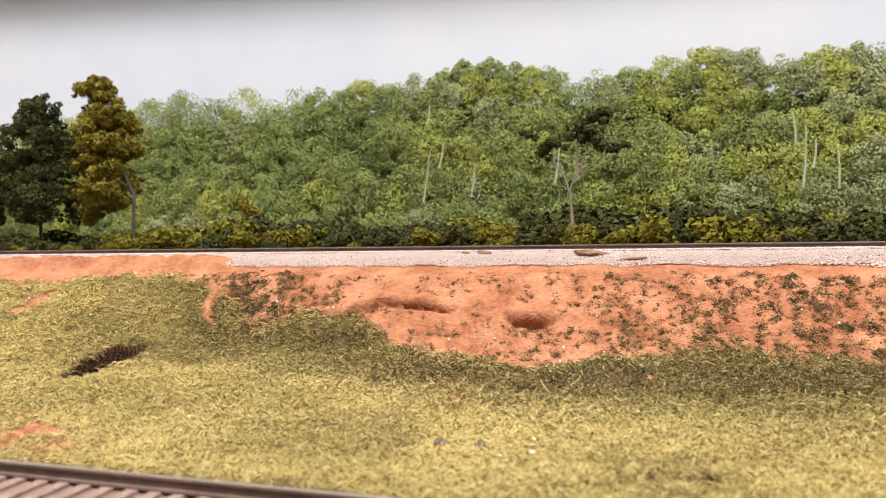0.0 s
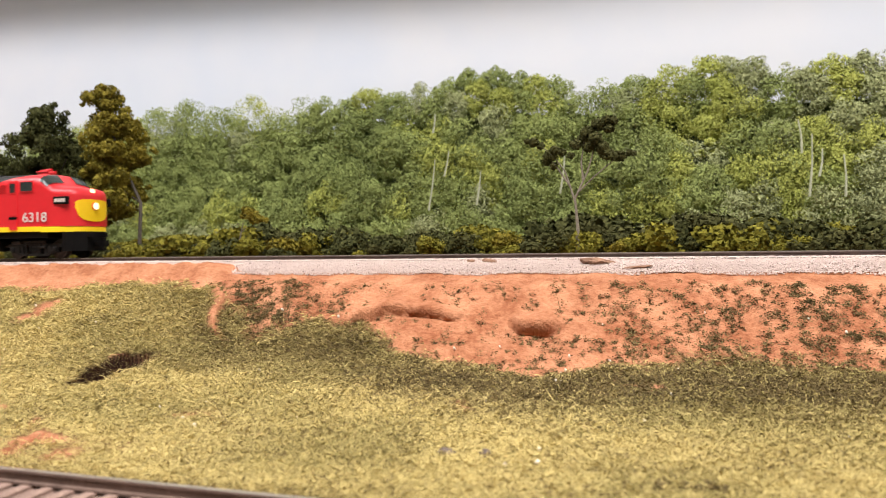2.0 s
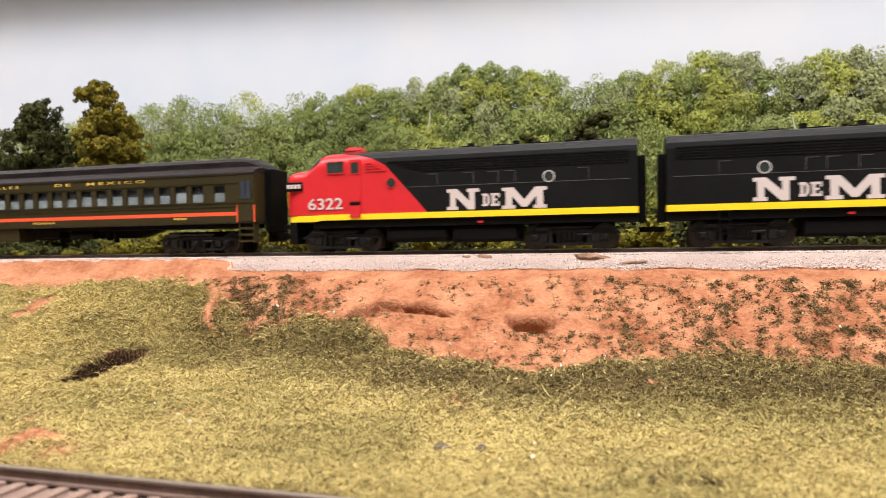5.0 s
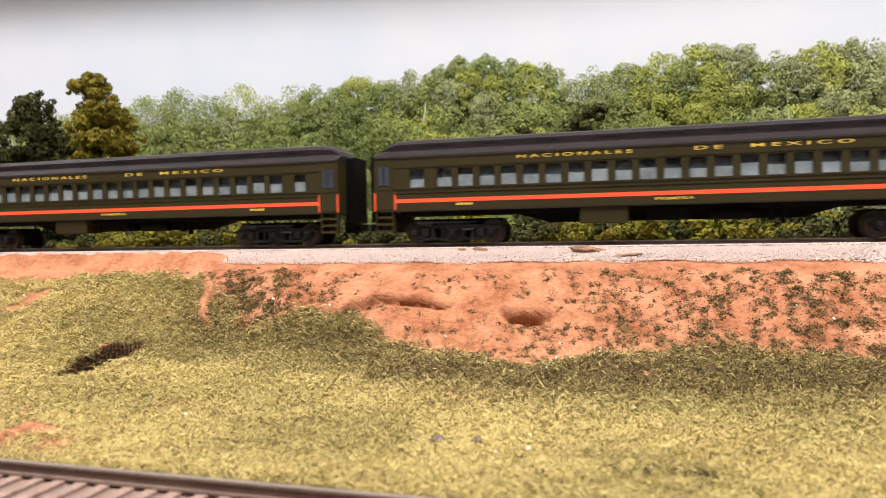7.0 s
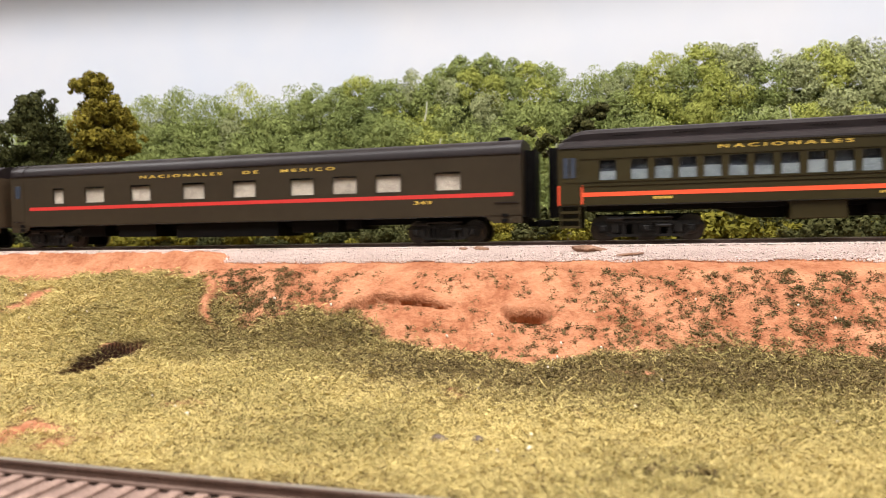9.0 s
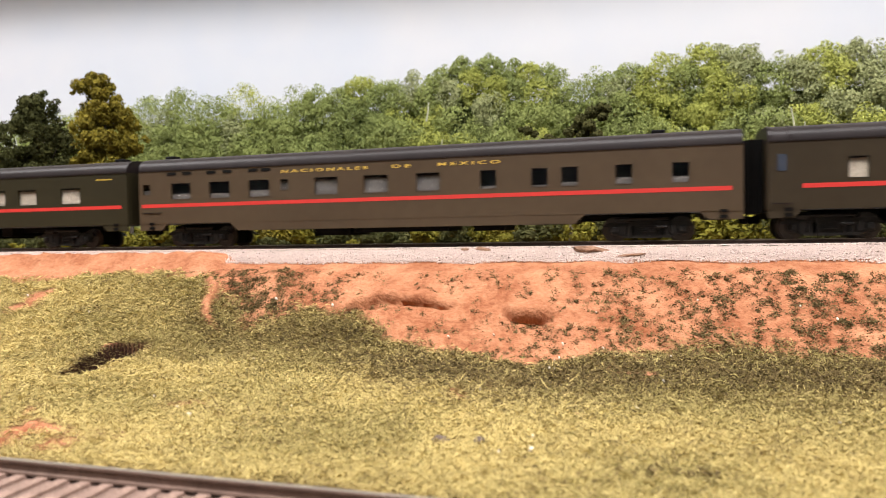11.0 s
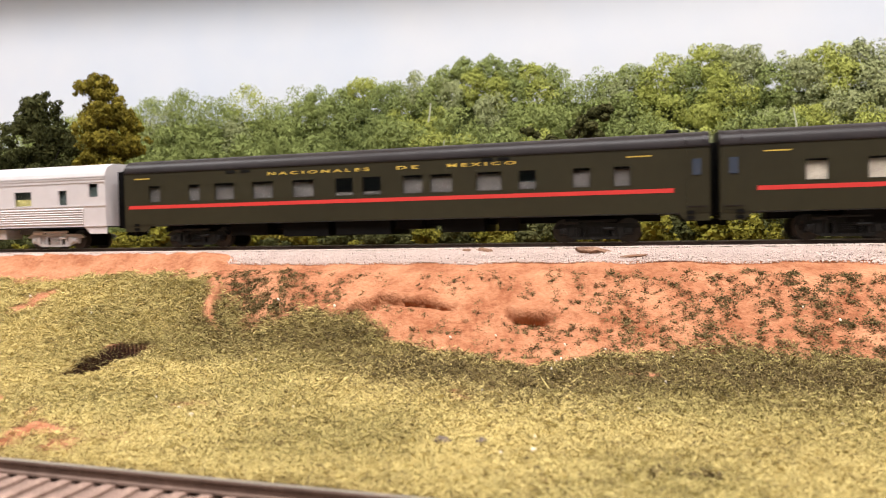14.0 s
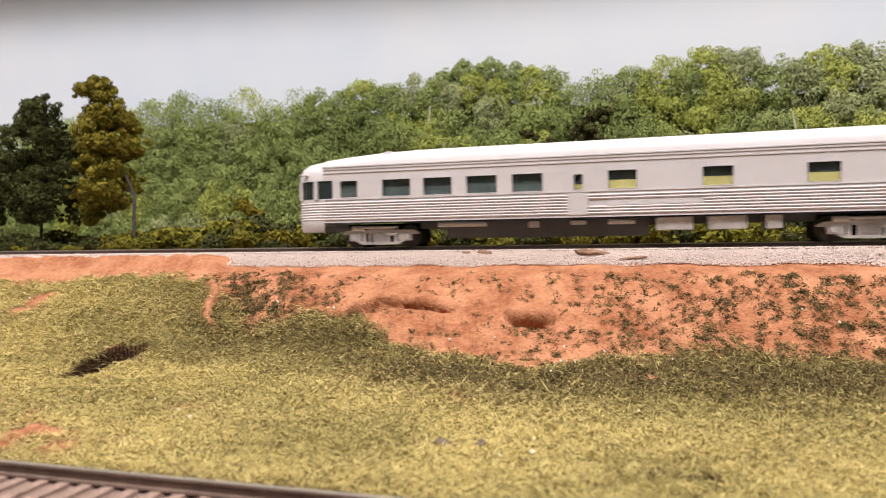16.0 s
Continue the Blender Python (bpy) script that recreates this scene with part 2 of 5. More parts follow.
def prism(bm, poly, y0, y1):
    """A flat outline (x, z) given thickness along y."""
    a = [bm.verts.new((x, y0, z)) for x, z in poly]
    b = [bm.verts.new((x, y1, z)) for x, z in poly]
    n = len(poly)
    bm.faces.new(a)
    bm.faces.new(list(reversed(b)))
    for i in range(n):
        j = (i + 1) % n
        bm.faces.new((a[j], a[i], b[i], b[j]))
    return bm


def words(text, x0, x1, z0, z1, y, material, parent, name="lettering", space=1.0):
    """Raised lettering in the built-in font that fills a box on a side that faces -y."""
    cu = bpy.data.curves.new(name, "FONT")
    cu.body, cu.extrude = text, 0.01
    cu.offset = 0.012
    cu.space_character = space
    tmp = new(name, cu)
    bpy.context.view_layer.update()
    me = bpy.data.meshes.new_from_object(tmp.evaluated_get(bpy.context.evaluated_depsgraph_get()))
    bpy.data.objects.remove(tmp)
    co = np.empty(len(me.vertices) * 3)
    me.vertices.foreach_get("co", co)
    co = co.reshape(-1, 3)
    lo, hi = co.min(0), co.max(0)
    q = (co - lo) / np.maximum(hi - lo, 1e-9)
    out = np.stack([x0 + q[:, 0] * (x1 - x0), y - q[:, 2] * 0.00012, z0 + q[:, 1] * (z1 - z0)], 1)
    me.vertices.foreach_set("co", out.ravel())
    me.update()
    return link(name, me, material, parent)


def step(a, b, x):
    k = np.clip((x - a) / (b - a), 0, 1)
    return k * k * (3 - 2 * k)


def rough(x, y, scale, seed=0.0):
    """Smooth noise in -1..1 on arrays."""
    return np.array([noise.noise(Vector((a * scale + seed, b * scale - seed, seed))) for a, b in zip(np.ravel(x), np.ravel(y))]).reshape(np.shape(x))
# ---- room and backdrop ----
def room():
    for name, dims in (("floor", (-4.2, 4.2, -2.6, 0.62, -1.25, -1.2)), ("wall_south", (-4.2, 4.2, -2.7, -2.6, -1.2, 1.25)),
                       ("wall_north", (-4.2, 4.2, 0.62, 0.72, -1.2, 1.25)), ("wall_west", (-4.3, -4.2, -2.6, 0.62, -1.2, 1.25)),
                       ("wall_east", (4.2, 4.3, -2.6, 0.62, -1.2, 1.25)), ("ceiling", (-4.2, 4.2, -2.6, 0.62, 1.25, 1.3))):
        ob = part(name, boxes(dims), M["floor" if name == "floor" else "wall"])
        tagged(ob, "plain painted " + name.split("_")[0] + " of the layout room", name.split("_")[0], kind="structure")
    for lx, ly in LAMPS:
        lamp = thing("ceiling_light", "white rectangular ceiling light panel", "ceiling light", "ceiling lights", at=(lx, ly, 1.25))
        part("housing", boxes((-0.5, 0.5, -0.18, 0.18, -0.05, 0.0), bevel=0.005), M["wall"], lamp)
        part("diffuser", boxes((-0.47, 0.47, -0.15, 0.15, -0.056, -0.05)), M["lampglow"], lamp)
    # sky sheet with a cove at its foot
    bm = bmesh.new()
    def sheet(x):
        e = max(0.283 - 0.054 * (max(x, -1.0) + 0.73), 0.246)
        f = [(0.37, -0.02), (0.375, 0.1), (0.38, 0.2), (0.38, e - 0.032), (0.3795, e - 0.020), (0.3775, e - 0.006), (0.3735, e + 0.008), (0.3675, e + 0.021), (0.358, e + 0.034), (0.343, e + 0.050)]
        return [(x, y, z) for y, z in f + [(y + 0.004, z + 0.004) for y, z in reversed(f)]]
    loft(bm, [sheet(x) for x in np.linspace(-4.1, 4.1, 83)])
    tagged(part("backdrop", bm, M["sky"], smooth=True), "pale blue-white painted sky backdrop behind the layout", "backdrop", kind="structure")


# ---- ground ----
def height(s, v):
    """Ground height at s along the main line and v in front of it."""
    steep = np.interp(v, [-9, 0.016, 0.034, 0.046, 0.060, 0.088, 0.125, 0.2, 9], [-0.004, -0.004, -0.0105, -0.0135, -0.0225, -0.0385, -0.0425, -0.0445, -0.0445])
    gentle = np.interp(v, [-9, 0.016, 0.034, 0.05, 0.08, 0.13, 0.2, 9], [-0.004, -0.004, -0.0105, -0.0135, -0.021, -0.033, -0.0445, -0.0445])
    w = step(-0.17, -0.05, s)
    mound = 0.0042 * np.exp(-((v - 0.027) / 0.0085) ** 2) * (1 - step(-0.125, -0.100, s))
    return gentle * (1 - w) + steep * w + mound


def turf_line(s):
    """Where the bank's bare soil gives way to turf."""
    return np.interp(s, [-0.4, -0.22, -0.187, -0.145, -0.113, -0.09, -0.068, -0.039, -0.017, -0.004, 0.016, 0.035, 0.051, 0.061, 0.077, 0.097, 0.107, 0.126, 0.143, 0.168, 0.4],
                     [0.062, 0.062, 0.058, 0.051, 0.054, 0.066, 0.076, 0.068, 0.071, 0.085, 0.095, 0.097, 0.104, 0.107, 0.098, 0.096, 0.089, 0.088, 0.089, 0.094, 0.098])


def ridge(s, v):
    """Along and across an eroded clay rib that runs down the bank."""
    a = (v - 0.0545) / 0.0295
    return a, s - (-0.1005 + 0.0205 * a + 0.0022 * np.sin(a * 7.0))


def lip(s):
    return np.interp(s, [-0.04, -0.0317, -0.0194, -0.0101, 0.006, 0.0223, 0.03], [0.067, 0.0653, 0.060, 0.0569, 0.0589, 0.0622, 0.0635])


def pit_across(s, v):
    """A long washed-out pit: -1 at its sheer far edge to 1 where its floor runs out, and its two ends."""
    a = np.clip((v - 0.105) / 0.047, 0, 1)
    c = -0.0915 - 0.004 * np.sin(a * 3.1)
    wide = 0.0012 + 0.0060 * np.sin(a * 3.14159) ** 0.7
    return (s - c) / wide, step(0.1035, 0.109, v) * (1 - step(0.146, 0.153, v))


def relief(s, v):
    """Bumps, the cut lip, the hollow and the long pit, added to the height."""
    z = np.zeros_like(s)
    d = v - lip(s)
    k = step(-0.040, -0.022, s) * (1 - step(0.016, 0.028, s))
    z += k * np.where(d < 0, 0.0012 * np.exp(np.minimum(d, 0) / 0.004), -0.0044 * np.exp(-np.maximum(d, 0) / 0.005) * step(0, 0.0020, d))
    d = (v - (0.0635 + 8.0 * (s - 0.052) ** 2))
    k = step(0.041, 0.046, s) * (1 - step(0.058, 0.066, s))
    z += k * np.where(d < 0, 0.0014 * np.exp(np.minimum(d, 0) / 0.004), -0.0070 * np.exp(-np.maximum(d, 0) / 0.007) * step(0, 0.002, d))
    u, ends = pit_across(s, v)
    z -= 0.0120 * step(-1.12, -0.82, u) * (1 - step(-0.5, 1.25, u)) * ends
    a, d = ridge(s, v)
    z += 0.0036 * np.where(d < 0, np.exp(-(d / 0.0045) ** 2), np.exp(-(d / 0.0020) ** 2)) * step(-0.12, 0.08, a) * (1 - 0.75 * step(0.2, 1.1, a)) * (1 - step(1.0, 1.2, a))
    return z


def overhang(s, v):
    """How far the edges of the lip, the hollow and the pit lean out over their hollows."""
    d = v - lip(s)
    k = step(-0.036, -0.022, s) * (1 - step(0.016, 0.026, s))
    out = k * 0.0048 * np.exp(-(np.abs(d + 0.0004) / 0.0022) ** 2)
    d = v - (0.0635 + 8.0 * (s - 0.052) ** 2)
    k = step(0.041, 0.047, s) * (1 - step(0.057, 0.065, s))
    return out + k * 0.0070 * np.exp(-(np.abs(d + 0.0004) / 0.0024) ** 2)


def ground():
    xs = np.concatenate([np.linspace(-4.1, -0.6, 30), np.linspace(-0.58, -0.36, 40), np.arange(-0.355, -0.106, 0.0014), np.arange(-0.1055, -0.080, 0.0005), np.arange(-0.0795, 0.30, 0.0014), np.linspace(0.305, 0.5, 30), np.linspace(0.6, 4.1, 30)])
    vs = np.concatenate([np.linspace(-0.366, -0.03, 40), np.arange(-0.026, 0.016, 0.004), np.arange(0.017, 0.215, 0.0013), np.linspace(0.218, 0.30, 30)])
    s, v = np.meshgrid(xs, vs)
    near = (np.abs(s) < 0.6)
    n1 = np.where(near, rough(s, v, 30, 3.1), 0)
    n2 = np.where(near & (v > -0.02), rough(s, v, 110, 7.7), 0)
    n3 = np.where(near & (v > 0.01), rough(s, v, 420, 1.3), 0)
    amp = step(0.020, 0.05, v) * (1 - step(0.205, 0.215, v))
    z = height(s, v) + relief(s, v) + amp * (0.0019 * n1 + 0.0011 * n2 + 0.0006 * n3) + 0.0004 * n3 * step(0.02, 0.03, v)
    z = np.where(v < -0.03, z + 0.0008 * n1, z)
    # thin washed-out shelves across the bare upper bank
    n4 = np.where(near & (v > 0.03) & (v < 0.1), rough(s, v * 7.0, 55, 9.4), 0)
    z += 0.0011 * n4 * np.exp(-((v - 0.056) / 0.016) ** 2) * step(-0.06, -0.02, s)
    z += 0.0016 * (n2 + 0.6 * n3) * np.exp(-((v - 0.026) / 0.008) ** 2) * (1 - step(-0.125, -0.1, s))
    cover = step(-0.010, 0.008, v - turf_line(s) + 0.009 * n2 + 0.007 * n1 + 0.006 * n3)
    patch = np.exp(-(((s + 0.052) / 0.022) ** 2 + ((v - 0.198) / 0.010) ** 2)) + 1.3 * np.exp(-(((v - 0.087) / 0.015) ** 2 + ((s + 0.173 - 0.3 * (v - 0.087)) / 0.0075) ** 2))
    patch += 0.8 * np.exp(-(((s - 0.095) / 0.006) ** 2 + ((v - 0.112) / 0.005) ** 2))
    patch += 0.55 * step(0.42, 0.75, n1 + 0.5 * n2 + 0.25 * n3) + 0.9 * np.exp(-(((s + 0.030) / 0.010) ** 2 + ((v - 0.165) / 0.005) ** 2))
    cover = np.clip(cover - 1.6 * patch * (0.6 + 0.8 * n2), 0, 1)
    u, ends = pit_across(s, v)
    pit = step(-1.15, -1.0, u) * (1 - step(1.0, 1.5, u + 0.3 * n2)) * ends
    # mask of the painted shade on the sheer far wall
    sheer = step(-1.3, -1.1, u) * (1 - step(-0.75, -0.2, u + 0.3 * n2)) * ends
    cover = cover * (1 - pit)
    ra, rd = ridge(s, v)
    cover = cover * (1 - np.exp(-((rd + 0.001) / 0.0035) ** 2) * step(-0.15, 0.05, ra) * (1 - step(0.85, 1.15, ra)))
    cover = np.where(v < -0.02, 0.85 + 0.15 * n1, cover)
    co = np.stack([s, -v - overhang(s, v), z], -1).reshape(-1, 3)
    ny, nx = s.shape
    i = np.arange(ny * nx).reshape(ny, nx)
    quads = np.stack([i[:-1, :-1], i[1:, :-1], i[1:, 1:], i[:-1, 1:]], -1).reshape(-1, 4)
    me = solid_mesh("ground", co[None], quads, 1, len(co))
    at = me.attributes.new("cover", "FLOAT", "POINT")
    at.data.foreach_set("value", cover.ravel().astype(np.float32))
    at = me.attributes.new("pit_shade", "FLOAT", "POINT")
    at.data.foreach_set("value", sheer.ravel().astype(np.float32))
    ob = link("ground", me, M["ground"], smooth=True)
    tagged(ob, "orange-red clay bank with dry olive grass on a model layout", "ground", kind="structure")
    tagged(part("fascia", boxes((-4.1, 4.1, -0.31, -0.3, -0.35, -0.0425)), M["fascia"]), "dark green fascia board along the layout edge", "fascia", kind="structure")
    tagged(part("benchwork", boxes((-4.1, 4.1, -0.299, 0.366, -0.12, -0.06), (-4.0, -3.9, -0.25, -0.15, -1.2, -0.12), (3.9, 4.0, -0.25, -0.15, -1.2, -0.12), (-0.05, 0.05, -0.25, -0.15, -1.2, -0.12)), M["fascia"]), "plain benchwork under the model layout", "benchwork", kind="structure")
    return xs, vs, z, cover, 0.7 * n1 + 0.6 * n2


GX, GV, GZ, GC, GN = [], [], [], [], []


def sample(table, s, v):
    i = np.clip(np.searchsorted(GX, s) - 1, 0, len(GX) - 2)
    j = np.clip(np.searchsorted(GV, v) - 1, 0, len(GV) - 2)
    a, b = (s - GX[i]) / (GX[i + 1] - GX[i]), (v - GV[j]) / (GV[j + 1] - GV[j])
    return (table[j, i] * (1 - a) + table[j, i + 1] * a) * (1 - b) + (table[j + 1, i] * (1 - a) + table[j + 1, i + 1] * a) * b


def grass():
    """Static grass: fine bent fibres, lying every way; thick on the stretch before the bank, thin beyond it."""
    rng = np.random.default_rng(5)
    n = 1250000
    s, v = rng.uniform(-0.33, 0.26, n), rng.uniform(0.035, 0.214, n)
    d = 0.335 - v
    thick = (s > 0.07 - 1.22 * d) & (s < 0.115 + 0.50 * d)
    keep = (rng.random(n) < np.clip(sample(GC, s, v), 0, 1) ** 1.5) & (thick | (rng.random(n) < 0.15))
    s, v = s[keep], v[keep]
    n = len(s)
    z = sample(GZ, s, v)
    broad = rough(s, v, 26, 6.3)
    L = rng.uniform(0.0016, 0.0042, n) * np.where(rng.random(n) < 0.08, 1.7, 1.0)
    a, tilt = rng.uniform(0, 6.283, n), np.abs(rng.normal(0.36, 0.34, n))
    d = np.stack([np.cos(a) * np.cos(tilt), np.sin(a) * np.cos(tilt), np.sin(tilt)], 1)
    a2 = a + rng.normal(0, 0.9, n)
    d2 = np.stack([np.cos(a2), np.sin(a2), rng.normal(-0.15, 0.45, n)], 1)
    side = np.stack([-np.sin(a), np.cos(a), rng.normal(0, 0.7, n)], 1)
    w = (rng.uniform(0.00006, 0.00013, n) * np.interp(v, [0.06, 0.19], [1.35, 0.75]))[:, None]
    root = np.stack([s, -v, z + rng.uniform(-0.0002, 0.0010, n)], 1)
    mid = root + d * L[:, None] * 0.5
    tip = mid + d2 * L[:, None] * 0.5
    V = np.stack([np.stack([root, mid - side * w, mid + side * w], 1), np.stack([mid - side * w, tip, mid + side * w], 1)], 1)
    band = np.exp(-((v - turf_line(s) - 0.018) / 0.025) ** 2) * step(-0.13, -0.05, s)
    u = rng.random(n)
    pd = np.clip(0.06 + 0.74 * band * (0.62 + 0.38 * step(-0.03, 0.04, s)) + 0.34 * np.maximum(0, sample(GN, s, v)), 0, 0.85)
    po = np.clip(0.16 + 0.9 * broad + 0.35 * band + 0.14 * (1 - step(0.10, 0.17, v)) + 0.30 * step(0.05, 0.13, s), 0.04, 0.85)
    dark = u < pd
    mid_tone = ~dark & (rng.random(n) < po)
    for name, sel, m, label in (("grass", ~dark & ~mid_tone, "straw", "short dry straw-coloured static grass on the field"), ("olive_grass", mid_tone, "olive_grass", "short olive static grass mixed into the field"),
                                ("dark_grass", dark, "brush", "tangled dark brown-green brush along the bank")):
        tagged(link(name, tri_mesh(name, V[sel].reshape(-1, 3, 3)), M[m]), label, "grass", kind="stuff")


def tufts():
    """Crumbs of dark brush scattered down the bare bank, in rough upright runs towards its east end."""
    rng = np.random.default_rng(8)
    C = []
    for _ in range(34000):
        s = rng.uniform(-0.14, 0.27)
        v = rng.uniform(0.036, 0.125)
        gate = 0.5 + 0.5 * math.sin(s * 430 + 90 * (v - 0.07) + 3.2 * noise.noise(Vector((s * 30, v * 45, 5))))
        clot = noise.noise(Vector((s * 150, v * 110, 2.2)))
        dens = (0.16 + 0.55 * gate ** 2) * float(step(0.055, 0.14, np.array(s))) * (0.75 + 0.5 * float(step(0.06, 0.09, np.array(v))))
        dens += 0.16 * float(step(0.0, 0.05, np.array(s)))
        dens *= 0.25 + 1.9 * max(0, clot + 0.12)
        patch = math.exp(-(((s + 0.070) / 0.024) ** 2 + ((v - 0.060 - 0.25 * (s + 0.07)) / 0.021) ** 2))
        dens += 1.1 * patch * (0.35 + 1.1 * max(0, clot + 0.35))
        low = float(turf_line(np.array(s))) - v
        dens += 0.55 * math.exp(-(low / 0.010) ** 2) * max(0, clot + 0.25) * (s > -0.05)
        dens += 0.025
        dens *= float(step(0.037, 0.047, np.array(v + 0.006 * clot)))
        a, d = ridge(s, v)
        if -0.1 < a < 0.75 and -0.005 < d < 0.0025:
            dens *= 0.08
        if rng.random() < dens * (0.54 + 0.25 * float(step(0.12, 0.17, np.array(s)))):
            C.append((s, v, 1.0))
    # dark crumbs hanging over the far edge of the long pit
    for _ in range(150):
        a = rng.uniform(0, 1)
        C.append((-0.0922 - 0.004 * math.sin(a * 3.1) - 0.0060 * math.sin(a * 3.14) ** 0.7 + rng.normal(0, 0.0005), 0.106 + 0.046 * a, 0.7))
    C = np.array(C)
    m, k = len(C), 24
    spread = np.repeat(rng.uniform(0.0004, 0.0011, m) * C[:, 2], k)
    s = np.repeat(C[:, 0], k) + rng.normal(0, 1, m * k) * spread * 1.15
    v = np.repeat(C[:, 1], k) + rng.normal(0, 1, m * k) * spread
    z = sample(GZ, s, v) + np.abs(rng.normal(0.0003, 0.0005, m * k))
    V = leaves(np.stack([s, -v, z], 1), 0.00060, rng)
    tagged(link("bank_brush", tri_mesh("bank_brush", V), M["brush"]), "crumbs of dark dry brush on the clay bank", "brush", kind="stuff")


def leaves(P, size, rng, up=0.4, D=None, loose=0.5):
    """Small triangles at the points P, turned at random, or roughly facing along D."""
    n = len(P)
    a = rng.normal(0, 1, (n, 3))
    if D is not None:
        f = D + rng.normal(0, loose, (n, 3))
        f /= np.linalg.norm(f, axis=1)[:, None]
        a -= f * (a * f).sum(1)[:, None]
        a /= np.linalg.norm(a, axis=1)[:, None]
        b = np.cross(f, a)
        r = (size * rng.uniform(0.6, 1.3, n))[:, None]
        return np.stack([P - a * r * 0.6 - b * r * 0.5, P + a * r * 0.7 - b * r * 0.2, P + b * r * 0.75], 1)
    a /= np.linalg.norm(a, axis=1)[:, None]
    b = rng.normal(0, 1, (n, 3))
    b -= a * (a * b).sum(1)[:, None]
    b /= np.linalg.norm(b, axis=1)[:, None]
    r = (size * rng.uniform(0.6, 1.3, n))[:, None]
    a[:, 2] *= 1 - up
    b[:, 2] *= 1 - up
    return np.stack([P - a * r * 0.6 - b * r * 0.5, P + a * r * 0.7 - b * r * 0.2, P + b * r * 0.75], 1)


def stones():
    """White crushed-stone ballast along the main line."""
    rng = np.random.default_rng(3)
    n = 62000
    s, v = rng.uniform(-0.33, 0.27, n), rng.uniform(-0.004, 0.0335, n)
    edge = 0.030 + 0.0025 * rough(s, s * 0, 60, 4.2)
    edge = np.where(s < -0.112, 0.0215 + 0.003 * rough(s, s * 0, 30, 1.1), edge)
    keep = v < edge
    s, v = s[keep], v[keep]
    n = len(s)
    z = np.interp(v, [-1, 0.0165, 0.032], [-0.0022, -0.0022, -0.0095]) + rng.uniform(-0.0002, 0.0003, n)
    base = np.array([(1, 0, 0), (-1, 0, 0), (0, 1, 0), (0, -1, 0), (0, 0, 1), (0, 0, -1)], float)
    F = [(0, 2, 4), (2, 1, 4), (1, 3, 4), (3, 0, 4), (2, 0, 5), (1, 2, 5), (3, 1, 5), (0, 3, 5)]
    q = rng.normal(0, 1, (n, 3, 3))
    u0 = q[:, 0] / np.linalg.norm(q[:, 0], axis=1)[:, None]
    u1 = q[:, 1] - u0 * (u0 * q[:, 1]).sum(1)[:, None]
    u1 /= np.linalg.norm(u1, axis=1)[:, None]
    R = np.stack([u0, u1, np.cross(u0, u1)], 1)
    size = rng.uniform(0.0003, 0.00052, (n, 1, 1)) * rng.uniform(0.65, 1.2, (n, 6, 1))
    V = (base[None] * size) @ R + np.stack([s, -v, z], 1)[:, None]
    dark = rng.random(n) < 0.022
    tagged(link("dark_ballast", solid_mesh("dark_ballast", V[dark], F, int(dark.sum()), 6), M["stone_d"]), "dark grey chips among the white ballast", "ballast", kind="stuff")
    ob = link("ballast", solid_mesh("ballast", V[~dark], F, int((~dark).sum()), 6), M["ballast"])
    tagged(ob, "pinkish white crushed-stone ballast under the main line", "ballast", kind="stuff")
    bm = bmesh.new()
    prof = [(0.028, -0.008), (0.018, -0.0026), (-0.018, -0.0026), (-0.028, -0.008)]
    loft(bm, [[(x, y, z) for y, z in prof] for x in (-4.1, -0.3, 0.3, 4.1)], close=False, caps=False)
    bmesh.ops.solidify(bm, geom=bm.faces[:], thickness=0.0006)
    tagged(part("ballast_bed", bm, M["ballast"]), "pinkish white ballast shoulder under the main line", "ballast", kind="structure")


def rail_shape(y, top, high):
    h = high
    return [(y - 0.0012, top - h), (y + 0.0012, top - h), (y + 0.0011, top - h + 0.0004), (y + 0.0004, top - h + 0.0006), (y + 0.0004, top - 0.0008), (y + 0.0006, top - 0.0006),
            (y + 0.0006, top - 0.0001), (y + 0.0005, top), (y - 0.0005, top), (y - 0.0006, top - 0.0001), (y - 0.0006, top - 0.0006), (y - 0.0004, top - 0.0008), (y - 0.0004, top - h + 0.0006), (y - 0.0011, top - h + 0.0004)]


def track(label, v0, top, s0, s1, tie_pitch, tie_mat, bend=0.0, rail_mat="rail"):
    t = thing("railroad_track", label, "track", "model tracks", kind="structure")
    xs = list(np.linspace(-4.1, s0 - 0.02, 6)) + list(np.linspace(s0, s1, 24)) + list(np.linspace(s1 + 0.02, 4.1, 6))
    for side in (-0.00825 - 0.0006, 0.00825 + 0.0006):
        rail = part("rail", loft(bmesh.new(), [[(x, -v0 + side + yy + bend * x * x, zz) for yy, zz in rail_shape(0, top, 0.0025)] for x in xs]), M[rail_mat], t)
        part("railhead", loft(bmesh.new(), [[(x, -v0 + side + yy + bend * x * x, top + zz) for yy, zz in ((-0.0005, 0.00003), (0.0005, 0.00003), (0.0005, 0.00012), (-0.0005, 0.00012))] for x in xs]), M["railhead"], rail, "polished rail top")
    rng = random.Random(4)
    me = None
    n = int((s1 - s0) / tie_pitch)
    for i in range(n):
        x = s0 + i * tie_pitch
        if me is None:
            tie = part("tie", boxes((-0.0013, 0.0013, -0.0148, 0.0148, -0.0022, 0), bevel=0.00025), tie_mat, t)
            me = tie.data
        else:
            tie = link("tie", me, None, t)
        tie.location = (x + rng.uniform(-0.0002, 0.0002), -v0 + bend * x * x, top - 0.0025)
        tie.rotation_euler[2] = rng.uniform(-0.015, 0.015)
    return t


